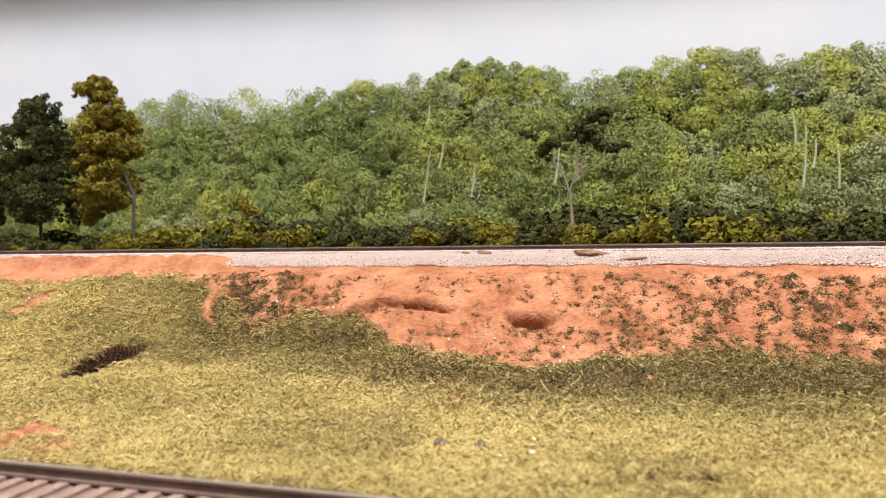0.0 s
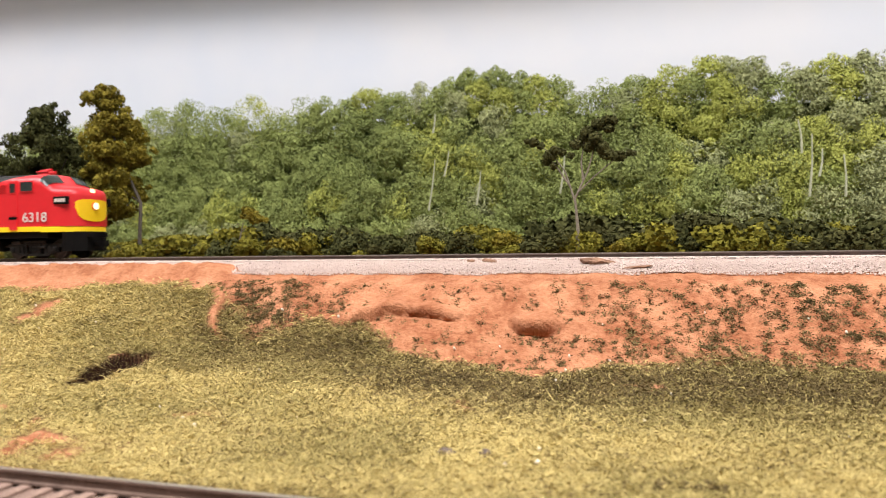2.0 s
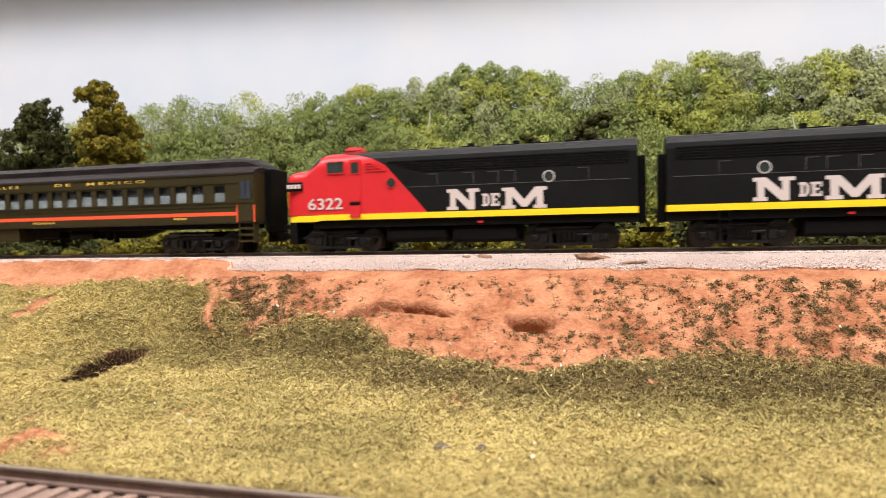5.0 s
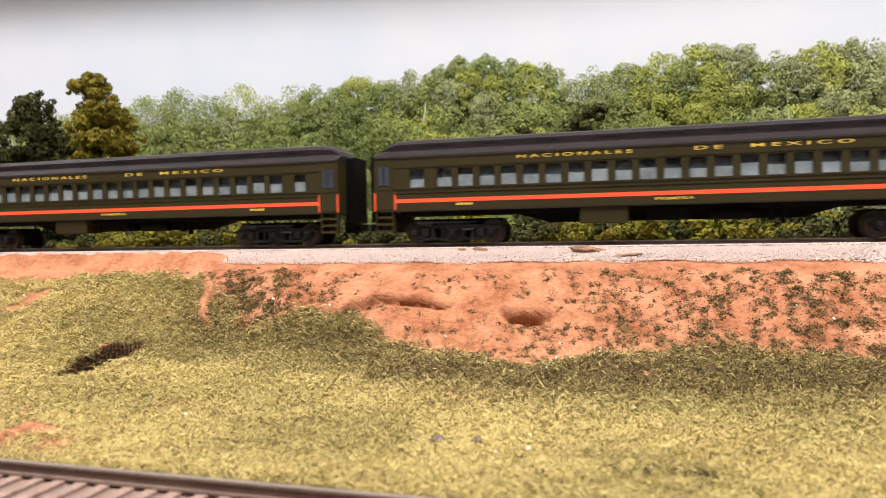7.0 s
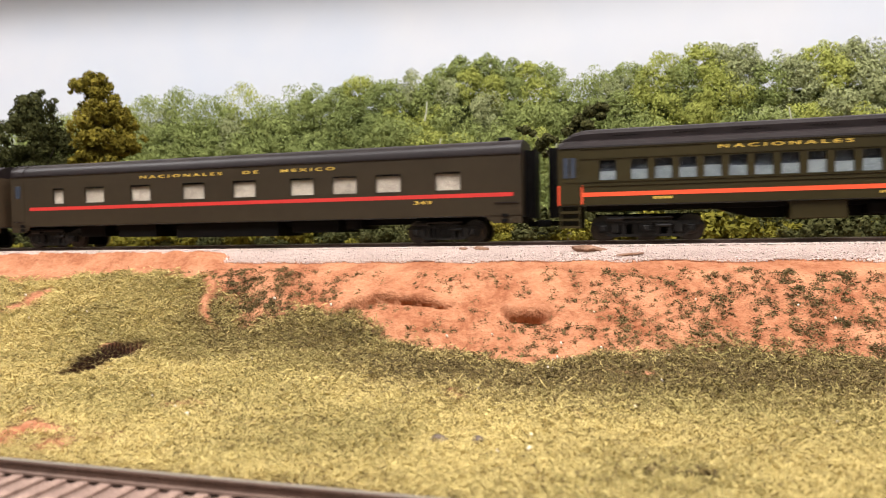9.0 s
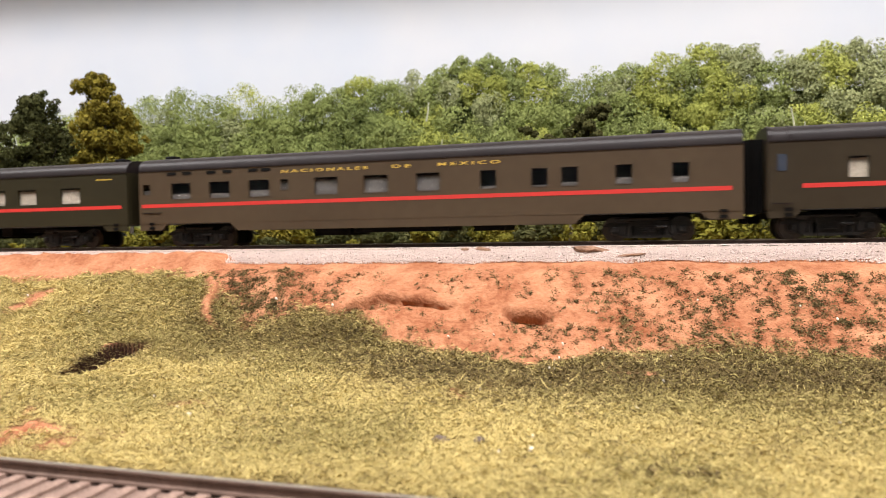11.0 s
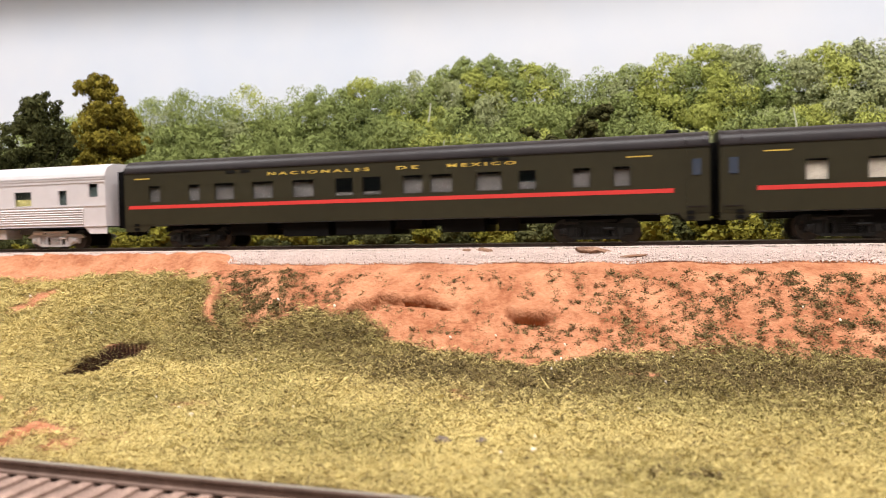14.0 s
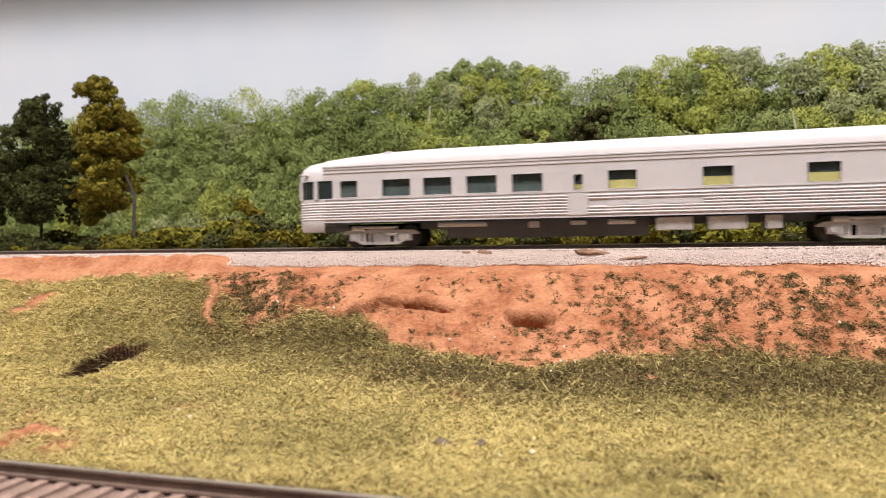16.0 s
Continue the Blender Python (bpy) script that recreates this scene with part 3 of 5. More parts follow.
# ---- planting ----
def crown_points(rng, n, lobes, shell=0.55, even=2.0):
    """Leaf points on the outer part of several rounded lobes (x, y, z, radius)."""
    lobes = np.array(lobes)
    w = lobes[:, 3] ** even
    k = rng.choice(len(lobes), n, p=w / w.sum())
    d = rng.normal(0, 1, (n, 3))
    d /= np.linalg.norm(d, axis=1)[:, None]
    r = lobes[k, 3] * (shell + (1.05 - shell) * rng.random(n) ** 0.6)
    return lobes[k, :3] + d * r[:, None] * np.array([1, 1, 0.85]), d


def limb(bm, pts, r0, r1):
    rings = []
    for i, p in enumerate(pts):
        r = r0 + (r1 - r0) * i / (len(pts) - 1)
        rings.append([(p[0] + r * math.cos(a), p[1] + r * math.sin(a), p[2]) for a in np.linspace(0, 2 * math.pi, 7)[:-1]])
    return loft(bm, rings)


def tree(label, at, trunk, limbs, lobes, leaf, size, count, seed, girth=0.0016):
    rng = np.random.default_rng(seed)
    t = thing("tree", label, "tree", "model trees", at=at)
    bm = bmesh.new()
    limb(bm, trunk, girth, girth * 0.5)
    for l in limbs:
        limb(bm, l, girth * 0.55, girth * 0.22)
    part("trunk", bm, M["dark_bark" if girth > 0.0015 else "bark"], t, smooth=True)
    P, D = crown_points(rng, count, lobes, even=1.7)
    link("crown", tri_mesh("crown", leaves(P, size, rng, D=D, loose=0.6)), M[leaf], t)
    return t


def lobes_of(rng, rows, n, rlo, rhi, depth=0.75, fringe=30):
    """Leaf clumps that fill a crown given as rows of (height, low x, high x), with small sprays past its edge."""
    zs, lo, hi = zip(*sorted(rows))
    out = []
    for i in range(n + fringe):
        z = rng.uniform(zs[0], zs[-1])
        a, b = float(np.interp(z, zs, lo)), float(np.interp(z, zs, hi))
        c, w = (a + b) / 2, (b - a) / 2
        k = rng.uniform(0, 6.283)
        if i < n:
            r = rng.uniform(rlo, rhi) * min(1.0, 0.45 + w / 0.045)
            q = math.sqrt(rng.random()) * max(0.0, 1 - 0.75 * r / max(w, 1e-4))
        else:
            r = rng.uniform(0.0016, 0.0034)
            q = rng.uniform(0.9, 1.06)
        out.append((c + math.cos(k) * w * q, math.sin(k) * w * q * depth, z, r))
    return out


def planting():
    rng = random.Random(21)
    g = -0.004
    tree("dark green bushy model tree behind the main line", (-0.386, 0.12, g), [(0, 0, 0), (0.001, 0, 0.03), (0, 0, 0.11)],
         [[(0, 0, 0.03), (0.02, 0, 0.06)], [(0, 0, 0.03), (-0.025, 0, 0.055)], [(0, 0, 0.05), (0.022, 0, 0.085)]],
         lobes_of(rng, [(0.027, -0.012, 0.036), (0.036, -0.038, 0.042), (0.050, -0.044, 0.044), (0.066, -0.040, 0.046), (0.080, -0.040, 0.036), (0.096, -0.037, 0.038), (0.108, -0.024, 0.020), (0.120, -0.019, 0.022), (0.131, -0.008, 0.006)], 120, 0.005, 0.0095, fringe=60), "leaf_a", 0.0016, 36000, 1)
    tree("dark green bushy model tree at the edge of the grove", (-0.452, 0.13, g), [(0, 0, 0), (0.001, 0, 0.02), (0, 0, 0.08)],
         [], lobes_of(rng, [(0.024, -0.015, 0.015), (0.045, -0.026, 0.026), (0.07, -0.02, 0.022), (0.094, -0.006, 0.008)], 50, 0.005, 0.009), "leaf_a", 0.0017, 15000, 2)
    tree("ochre-green tall model tree behind the main line", (-0.290, 0.115, g), [(0, 0, 0), (0.003, 0, 0.045), (-0.02, 0, 0.09), (-0.030, 0, 0.135)],
         [[(0.003, 0, 0.045), (-0.02, 0, 0.06)], [(0.002, 0, 0.04), (-0.03, 0, 0.05)]],
         lobes_of(rng, [(0.076, -0.036, 0.002), (0.083, -0.048, 0.012), (0.093, -0.049, 0.010), (0.104, -0.046, 0.003), (0.114, -0.051, -0.001), (0.122, -0.046, -0.010), (0.130, -0.053, -0.012), (0.138, -0.038, -0.022)], 84, 0.0045, 0.008, fringe=44)
         + lobes_of(rng, [(0.024, -0.044, -0.036), (0.032, -0.050, -0.026), (0.040, -0.048, -0.001), (0.052, -0.056, 0.006), (0.066, -0.058, 0.001), (0.078, -0.040, -0.006)], 66, 0.0045, 0.008, fringe=30), "leaf_b", 0.0016, 36000, 3)
    tree("thin open olive-green sapling behind the main line", (0.0565, 0.07, g), [(0, 0, 0), (0.0006, 0, 0.018), (-0.0009, 0, 0.036)],
         [[(-0.0008, 0, 0.033), (-0.0035, 0, 0.042), (-0.0066, 0, 0.0515), (-0.013, 0, 0.060), (-0.0195, 0, 0.066)], [(-0.0008, 0, 0.035), (0.003, 0, 0.043), (0.0065, 0, 0.050), (0.009, 0, 0.058), (0.0128, 0, 0.074)],
          [(0.001, 0, 0.0385), (0.010, 0, 0.047), (0.0209, 0, 0.056), (0.030, 0, 0.0595)], [(-0.0035, 0, 0.042), (-0.010, 0, 0.052), (-0.0145, 0, 0.058)], [(0.004, 0, 0.045), (0.003, 0, 0.056), (0.005, 0, 0.068)]],
         [(-0.0247, 0, 0.0689, 0.0032), (-0.0285, 0, 0.0698, 0.0018), (-0.0205, 0.001, 0.0668, 0.0024), (-0.0148, 0, 0.0605, 0.0040), (-0.0170, 0.002, 0.0575, 0.0030), (-0.0118, -0.002, 0.0635, 0.0030), (-0.0081, 0, 0.0623, 0.0026), (-0.0130, 0, 0.0545, 0.0026),
          (0.0002, 0, 0.0665, 0.0036), (0.0045, 0.002, 0.0695, 0.0040), (0.0067, 0, 0.0735, 0.0042), (0.0132, 0.001, 0.0775, 0.0044), (0.0180, 0, 0.0800, 0.0028), (0.0212, 0, 0.0790, 0.0030), (0.0190, 0, 0.0745, 0.0030), (0.0115, -0.002, 0.0690, 0.0042), (0.0075, 0, 0.0645, 0.0036),
          (0.0150, 0, 0.0640, 0.0042), (0.0178, 0.001, 0.0600, 0.0042), (0.0225, 0, 0.0585, 0.0036), (0.0257, 0, 0.0583, 0.0032), (0.0300, 0, 0.0600, 0.0022), (0.0325, 0, 0.0595, 0.0016), (-0.0030, 0, 0.0600, 0.0022)], "leaf_c", 0.0012, 6200, 4, 0.0013)
    tree("small yellow-leaved sapling behind the main line", (-0.170, 0.07, g), [(0, 0, 0), (0.001, 0, 0.015), (0.004, 0, 0.026)],
         [[(0.001, 0, 0.018), (0.012, 0, 0.027)]], [(0.006, 0, 0.034, 0.003), (0.010, 0, 0.031, 0.0045), (0.016, 0, 0.028, 0.003), (0.021, 0, 0.027, 0.002), (0.004, 0, 0.030, 0.002), (0.012, 0, 0.027, 0.003)], "leaf_b", 0.0015, 1100, 5, 0.0006)
    # hedge of low bushes
    r2 = np.random.default_rng(77)
    shapes = []
    for i in range(5):
        lob = [(rng.uniform(-0.008, 0.008), rng.uniform(-0.006, 0.006), rng.uniform(0.001, 0.011), rng.uniform(0.003, 0.0058)) for _ in range(11)]
        P, D = crown_points(r2, 1300, lob, 0.5)
        shapes.append(leaves(P, 0.0015, r2, D=D, loose=0.6))
    kinds = [("leaf_y", "low yellow-green bush beside the track"), ("leaf_b", "low ochre bush beside the track"), ("leaf_a", "low dark green bush beside the track"), ("leaf_c", "low olive bush beside the track")]
    made = {}
    x = -0.62
    while x < 0.42:
        for row in range(3):
            y = 0.075 + 0.035 * row + rng.uniform(-0.01, 0.01)
            k = rng.choice([0, 0, 0, 1, 3, 2] if row == 0 else [0, 2, 2, 2, 3])
            i = rng.randrange(5)
            m = pose(x + rng.uniform(-0.01, 0.01) + 0.004 * row, y, g, 0, 0, rng.uniform(0, 360))
            f = rng.choice([0.6, 0.75, 0.85, 1.0, 1.2]) * rng.uniform(0.9, 1.1) * (0.85 + 0.2 * row) * (1.25 if x > -0.24 else 0.85)
            if (k, i) not in made:
                b = thing("bush", kinds[k][1], "bush", "hedge bushes")
                link("foliage", tri_mesh("foliage", shapes[i]), M[kinds[k][0]], b)
                b.matrix_basis = m
                made[k, i] = b
            else:
                b = copy_thing(made[k, i], m)
            b.scale = (f * 1.45, f, f)
        x += rng.uniform(0.010, 0.016)


RIDGE = [(-0.70, 0.135), (-0.64, 0.148), (-0.58, 0.158), (-0.53, 0.160), (-0.485, 0.163), (-0.441, 0.1675), (-0.403, 0.1693), (-0.360, 0.161), (-0.316, 0.1711), (-0.261, 0.161), (-0.234, 0.158), (-0.208, 0.1585), (-0.182, 0.166), (-0.154, 0.162), (-0.123, 0.1665), (-0.096, 0.169), (-0.072, 0.177), (-0.049, 0.179), (-0.027, 0.170),
         (-0.006, 0.165), (0.0145, 0.1655), (0.061, 0.1606), (0.091, 0.1634), (0.121, 0.1687), (0.1525, 0.1674), (0.1745, 0.1694), (0.19, 0.166), (0.225, 0.1598), (0.25, 0.1615), (0.275, 0.1614), (0.30, 0.1615), (0.34, 0.162), (0.39, 0.158)]


def far_woods():
    """The backdrop's printed wooded hill in relief: billowing crowns that rise row on row to an uneven ridge."""
    rng = np.random.default_rng(12)
    rx, rz = zip(*RIDGE)
    crowns = []
    for i, (x, top) in enumerate(RIDGE):
        gap = (RIDGE[min(i + 1, len(RIDGE) - 1)][0] - RIDGE[max(i - 1, 0)][0]) / 2
        r = min(max(gap * 0.78, 0.019), 0.032)
        tall = rng.uniform(1.1, 1.5)
        crowns.append((x, 0.333, top + 0.006 - r * tall * 0.92, r, tall, 1.0))
        if i:
            xm, low = (x + RIDGE[i - 1][0]) / 2, min(top, RIDGE[i - 1][1])
            crowns.append((xm, 0.329, low - 0.006 - r * 1.2, r, 1.3, 0.9))
    rows = 5
    for row in range(rows):
        k = row / rows
        x = -0.72 + rng.uniform(0, 0.03)
        while x < 0.42:
            r = rng.uniform(0.018, 0.031)
            tall = rng.uniform(1.2, 1.9)
            top = float(np.interp(x, rx, rz)) - 0.012
            z = 0.006 + (top - r * tall * 0.95) * k + rng.normal(0, 0.006)
            crowns.append((x, 0.283 + 0.047 * k + rng.uniform(-0.008, 0.008), z, r, tall, k))
            x += r * rng.uniform(0.95, 1.4)
    pts = {"wood_a": [], "wood_b": [], "wood_c": []}
    for x, y, z, r, tall, k in crowns:
        # painted haze: paler leaves more often to the right and in low rows
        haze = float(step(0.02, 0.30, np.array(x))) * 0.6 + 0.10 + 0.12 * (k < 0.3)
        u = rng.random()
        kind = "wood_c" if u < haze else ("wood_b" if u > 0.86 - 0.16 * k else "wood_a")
        lob = []
        for _ in range(34):
            d = rng.normal(0, 1, 3)
            d /= np.linalg.norm(d)
            f = rng.uniform(0.5, 0.86)
            lob.append((x + d[0] * r * f, y - abs(d[1]) * r * 0.5 * f, z + d[2] * r * tall * f * 0.95, r * rng.uniform(0.20, 0.34)))
        lob.append((x, y, z + r * tall * 0.25, r * 0.72))
        pts[kind].append(crown_points(rng, 4200, lob, 0.72))
    names = {"wood_a": "green broadleaf woods on the far hill", "wood_b": "yellow-green broadleaf woods on the far hill", "wood_c": "broadleaf woods on the far hill with haze painted into grey-green leaves"}
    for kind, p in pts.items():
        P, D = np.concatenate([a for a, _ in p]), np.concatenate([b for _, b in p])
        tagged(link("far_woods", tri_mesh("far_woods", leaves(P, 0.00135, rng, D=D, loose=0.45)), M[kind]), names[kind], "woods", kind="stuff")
    # dark board stands for shade behind the crowns, its top kept under the ridge
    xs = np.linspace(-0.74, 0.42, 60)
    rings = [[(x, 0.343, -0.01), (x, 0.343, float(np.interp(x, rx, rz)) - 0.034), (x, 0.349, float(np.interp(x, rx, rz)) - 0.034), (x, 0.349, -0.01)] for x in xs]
    tagged(part("far_woods_shade_board", loft(bmesh.new(), rings), M["wood_d"]), "dark board standing for the shade deep in the far woods", "woods", kind="stuff")
    bm = bmesh.new()
    for x0, z0, x1, z1 in ((-0.0934, 0.0355, -0.0883, 0.0823), (-0.0884, 0.1057, -0.0876, 0.1238), (-0.0784, 0.0661, -0.075, 0.0895), (-0.0487, 0.0393, -0.0456, 0.070), (0.2186, 0.038, 0.2217, 0.0875),
                           (0.2134, 0.0722, 0.2119, 0.0994), (0.2437, 0.0372, 0.2438, 0.0706), (0.0254, 0.047, 0.0292, 0.0815), (0.2256, 0.0536, 0.2289, 0.0759)):
        limb(bm, [(x0, 0.257, z0), ((x0 + x1) / 2 + 0.0008, 0.259, (z0 + z1) / 2), (x1, 0.262, z1)], 0.0010, 0.0005)
    tagged(part("far_trunks", bm, M["birch"]), "thin pale trunks among the far woods", "woods", kind="stuff")


def rock(name, label, s, v, size, material, seed, lift=0.0):
    rng = random.Random(seed)
    bm = bmesh.new()
    bmesh.ops.create_icosphere(bm, subdivisions=3, radius=1)
    for p in bm.verts:
        q = 1 + 0.28 * noise.noise(p.co * 1.6 + Vector((seed, 0, 0))) + 0.10 * noise.noise(p.co * 5)
        p.co = Vector((p.co.x * q * size[0], p.co.y * q * size[1], p.co.z * q * size[2]))
    ob = part(name, bm, material, smooth=True)
    z = float(sample(GZ, np.array([s]), np.array([v]))[0])
    ob.matrix_basis = pose(s, -v, z + size[2] * 0.35 + lift, rng.uniform(-8, 8), rng.uniform(-8, 8), rng.uniform(-15, 15))
    return tagged(ob, label, "rock")


room()
GX, GV, GZ, GC, GN = ground()
track("dark weathered model main line on white ballast", 0.0, 0.0, -0.45, 0.36, 0.0068, M["tie"])
track("weathered model side track with brown ties", 0.2360, -0.0388, -0.20, 0.16, 0.0053, M["tie_b"], rail_mat="rail_b")
tagged(part("roadbed", loft(bmesh.new(), [[(x, -0.2360 + y, z) for y, z in ((-0.024, -0.0448), (-0.017, -0.0420), (0.017, -0.0420), (0.024, -0.0448))] for x in (-4.1, -0.2, 0.2, 4.1)]), M["bed"]), "pinkish roadbed under the side track", "roadbed", kind="structure")
stones()
grass()
tufts()
planting()
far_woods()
for args in (("rock", "brown weathered stone lying on the ballast edge", 0.0741, 0.0200, (0.0085, 0.0028, 0.0018), M["stone"], 1, 0.0012), ("rock", "small reddish stone in the ballast", 0.0235, 0.0180, (0.0042, 0.0020, 0.0012), M["stone"], 2, 0.0014),
             ("rock", "small brown stone in the ballast", 0.0145, 0.0180, (0.0026, 0.0015, 0.0009), M["stone"], 3, 0.0014), ("rock", "flat brown stone on the ballast edge", 0.0900, 0.0245, (0.0070, 0.0020, 0.0008), M["stone"], 4, 0.0006),
             ("rock", "small grey stone in the grass", 0.0489, 0.181, (0.0021, 0.0014, 0.0010), M["stone_d"], 5, 0.0009), ("rock", "small dark stone in the grass", 0.0583, 0.181, (0.0015, 0.0012, 0.0009), M["stone_d"], 6, 0.0011)):
    rock(*args)


def pale_chips():
    """Small pale flakes lying on the grass."""
    rng = np.random.default_rng(31)
    for i in range(46):
        s, v = float(rng.uniform(-0.2, 0.2)), float(rng.uniform(0.06, 0.19))
        z = float(sample(GZ, np.array([s]), np.array([v]))[0])
        bm = bmesh.new()
        bmesh.ops.create_icosphere(bm, subdivisions=1, radius=float(rng.uniform(0.0004, 0.0009)))
        ob = part("stone_chip", bm, M["pebble"])
        ob.matrix_basis = pose(s, -v, z + 0.0011, *rng.uniform(0, 90, 3)) @ Matrix.Diagonal((1, 0.7, 0.6, 1))
        tagged(ob, "small pale stone chip lying on the grass", "stone", "stone chips")


def weeds():
    """Low dark weed clumps in the foreground grass."""
    rng = np.random.default_rng(17)
    for s, v, f in ((0.103, 0.192, 1.0), (0.128, 0.176, 0.5), (0.118, 0.168, 0.4), (0.052, 0.187, 0.45), (0.135, 0.150, 0.5)):
        z = float(sample(GZ, np.array([s]), np.array([v]))[0])
        w = thing("weed_clump", "low dark green weed clump in the dry grass", "weed", "weed clumps", at=(s, -v, z))
        lob = [(float(rng.normal(0, 0.0030)), float(rng.normal(0, 0.0014)), float(rng.uniform(0.0004, 0.0014)), float(rng.uniform(0.0009, 0.0016))) for _ in range(10)]
        P, D = crown_points(rng, 700, lob, 0.4)
        link("foliage", tri_mesh("foliage", leaves(P * f, 0.0006 + 0.0002 * f, rng)), M["brush"], w)


pale_chips()
weeds()
# ---- the train ----
HW = 0.0175
WHEELS = []


def wall(bm, x0, x1, z0, z1, wins, y, out, deep=0.0009):
    """One side of a car with real window openings; out is -1 for the side that faces -y."""
    xs = sorted({x0, x1, *(w[0] for w in wins), *(w[1] for w in wins)})
    zs = sorted({z0, z1, *(w[2] for w in wins), *(w[3] for w in wins)})
    grid = {(i, j): bm.verts.new((x, y, z)) for i, x in enumerate(xs) for j, z in enumerate(zs)}
    hole = lambda i, j: any(w[0] <= (xs[i] + xs[i + 1]) / 2 <= w[1] and w[2] <= (zs[j] + zs[j + 1]) / 2 <= w[3] for w in wins)
    for i in range(len(xs) - 1):
        for j in range(len(zs) - 1):
            if not hole(i, j):
                bm.faces.new((grid[i, j], grid[i + 1, j], grid[i + 1, j + 1], grid[i, j + 1]))
    for a, b, c, d in wins:
        o = [bm.verts.new((p, y, q)) for p, q in ((a, c), (b, c), (b, d), (a, d))]
        k = [bm.verts.new((p, y - out * deep, q)) for p, q in ((a, c), (b, c), (b, d), (a, d))]
        for i in range(4):
            bm.faces.new((o[i], o[(i + 1) % 4], k[(i + 1) % 4], k[i]))
    return bm


def frame_rim(bm, a, b, c, d, y, w=0.00035, t=0.00012):
    """A raised rim round an opening."""
    for q in ((a - w, b + w, d, d + w), (a - w, b + w, c - w, c), (a - w, a, c, d), (b, b + w, c, d)):
        box(bm, q[0], q[1], y - t, y + t, q[2], q[3])
    return bm


def roof_ring(x, w, eave, top, n=12, round_=0.55):
    """A rounded roof's outline across the car."""
    pts = []
    for i in range(n + 1):
        a = math.pi * i / n
        c, s_ = math.cos(a), math.sin(a)
        pts.append((x, -w * math.copysign(abs(c) ** round_, c), eave + (top - eave) * s_ ** (0.8)))
    return pts


def truck(car, x, wheels, r, material, length, name="truck", silver=False):
    """A bogie: two shaped side frames, a bolster, journal boxes, springs and each wheel."""
    t = part(name, boxes((x - 0.003, x + 0.003, -0.011, 0.011, r + 0.001, r + 0.0035)), M["matte"], car)
    half = length / 2
    # added black block stands for the dark inside and stops the view through
    part("truck_filler", boxes((x - half * 0.92, x + half * 0.92, -0.0070, 0.0070, r - 0.0036, r + 0.0066)), M["matte"], t)
    for side in (-1, 1):
        y = side * 0.0122
        bm = bmesh.new()
        y0, y1 = y - 0.0008, y + 0.0008
        span = max(wheels)
        prism(bm, [(x - half, r + 0.0016), (x - half * 0.85, r + 0.0034), (x - half * 0.35, r + 0.0036), (x - half * 0.22, r + 0.0046), (x + half * 0.22, r + 0.0046), (x + half * 0.35, r + 0.0036), (x + half * 0.85, r + 0.0034), (x + half, r + 0.0016), (x + half * 0.9, r + 0.0012), (x + half * 0.3, r + 0.0018), (x - half * 0.3, r + 0.0018), (x - half * 0.9, r + 0.0012)], y0, y1)
        gaps = list(zip(wheels, wheels[1:]))
        for a, b in gaps:
            g = b - a
            prism(bm, [(x + a - 0.001, r + 0.0002), (x + a + g * 0.2, r - 0.0026), (x + b - g * 0.2, r - 0.0026), (x + b + 0.001, r + 0.0002), (x + b + 0.001, r - 0.0012), (x + b - g * 0.17, r - 0.0038), (x + a + g * 0.17, r - 0.0038), (x + a - 0.001, r - 0.0012)], y0 + side * 0.0006, y1 + side * 0.0006)
        for w in wheels:
            prism(bm, [(x + w - 0.0026, r + 0.0034), (x + w + 0.0026, r + 0.0034), (x + w + 0.0021, r - 0.0020), (x + w - 0.0021, r - 0.0020)], y0 - side * 0.0002, y1 - side * 0.0002)
        part("side_frame", bm, material, t)
        for w in wheels:
            bm = bmesh.new()
            box(bm, x + w - 0.0014, x + w + 0.0014, y + side * 0.0004, y + side * 0.0022, r - 0.0014, r + 0.0014, bevel=0.0003)
            cyl(bm, (x + w, y + side * 0.0024, r), 0.0009, 0.0006, "y", 10)
            part("journal_box", bm, material, t)
        bm = bmesh.new()
        for k in (-0.0022, 0.0, 0.0022):
            for h in range(4):
                cyl(bm, (x + k, y + side * 0.001, r - 0.0008 + h * 0.0009), 0.0009, 0.0005, "z", 8)
        box(bm, x - half * 0.5, x + half * 0.5, y + side * 0.0006, y + side * 0.0015, r + 0.0026, r + 0.0034)
        part("spring", bm, material, t)
        bm = bmesh.new()
        prism(bm, [(x - 0.0046, r + 0.0040), (x + 0.0046, r + 0.0040), (x + 0.0040, r - 0.0030), (x + 0.0022, r - 0.0040), (x - 0.0022, r - 0.0040), (x - 0.0040, r - 0.0030)], y - 0.0004, y + 0.0004)
        for k in (-1, 1):
            box(bm, x + k * half * 0.40 - 0.0008, x + k * half * 0.40 + 0.0008, y + side * 0.0002, y + side * 0.0014, r - 0.0030, r + 0.0036)
            box(bm, x + k * 0.0052 - 0.0003, x + k * 0.0052 + 0.0003, y + side * 0.0012, y + side * 0.0022, r - 0.0034, r + 0.0030)
        part("bolster_end", bm, material, t)
        bm = cyl(bmesh.new(), (x, y + side * 0.0014, r + 0.0048), 0.0007, half * 0.9, "x", 10)
        cyl(bm, (x - half * 0.55, y + side * 0.0014, r + 0.0044), 0.0013, half * 0.30, "x", 12)
        part("brake_cylinder", bm, material, t)
        bm = bmesh.new()
        box(bm, x - half * 0.62, x - half * 0.48, y + side * 0.0006, y + side * 0.0018, r - 0.0018, r + 0.002)
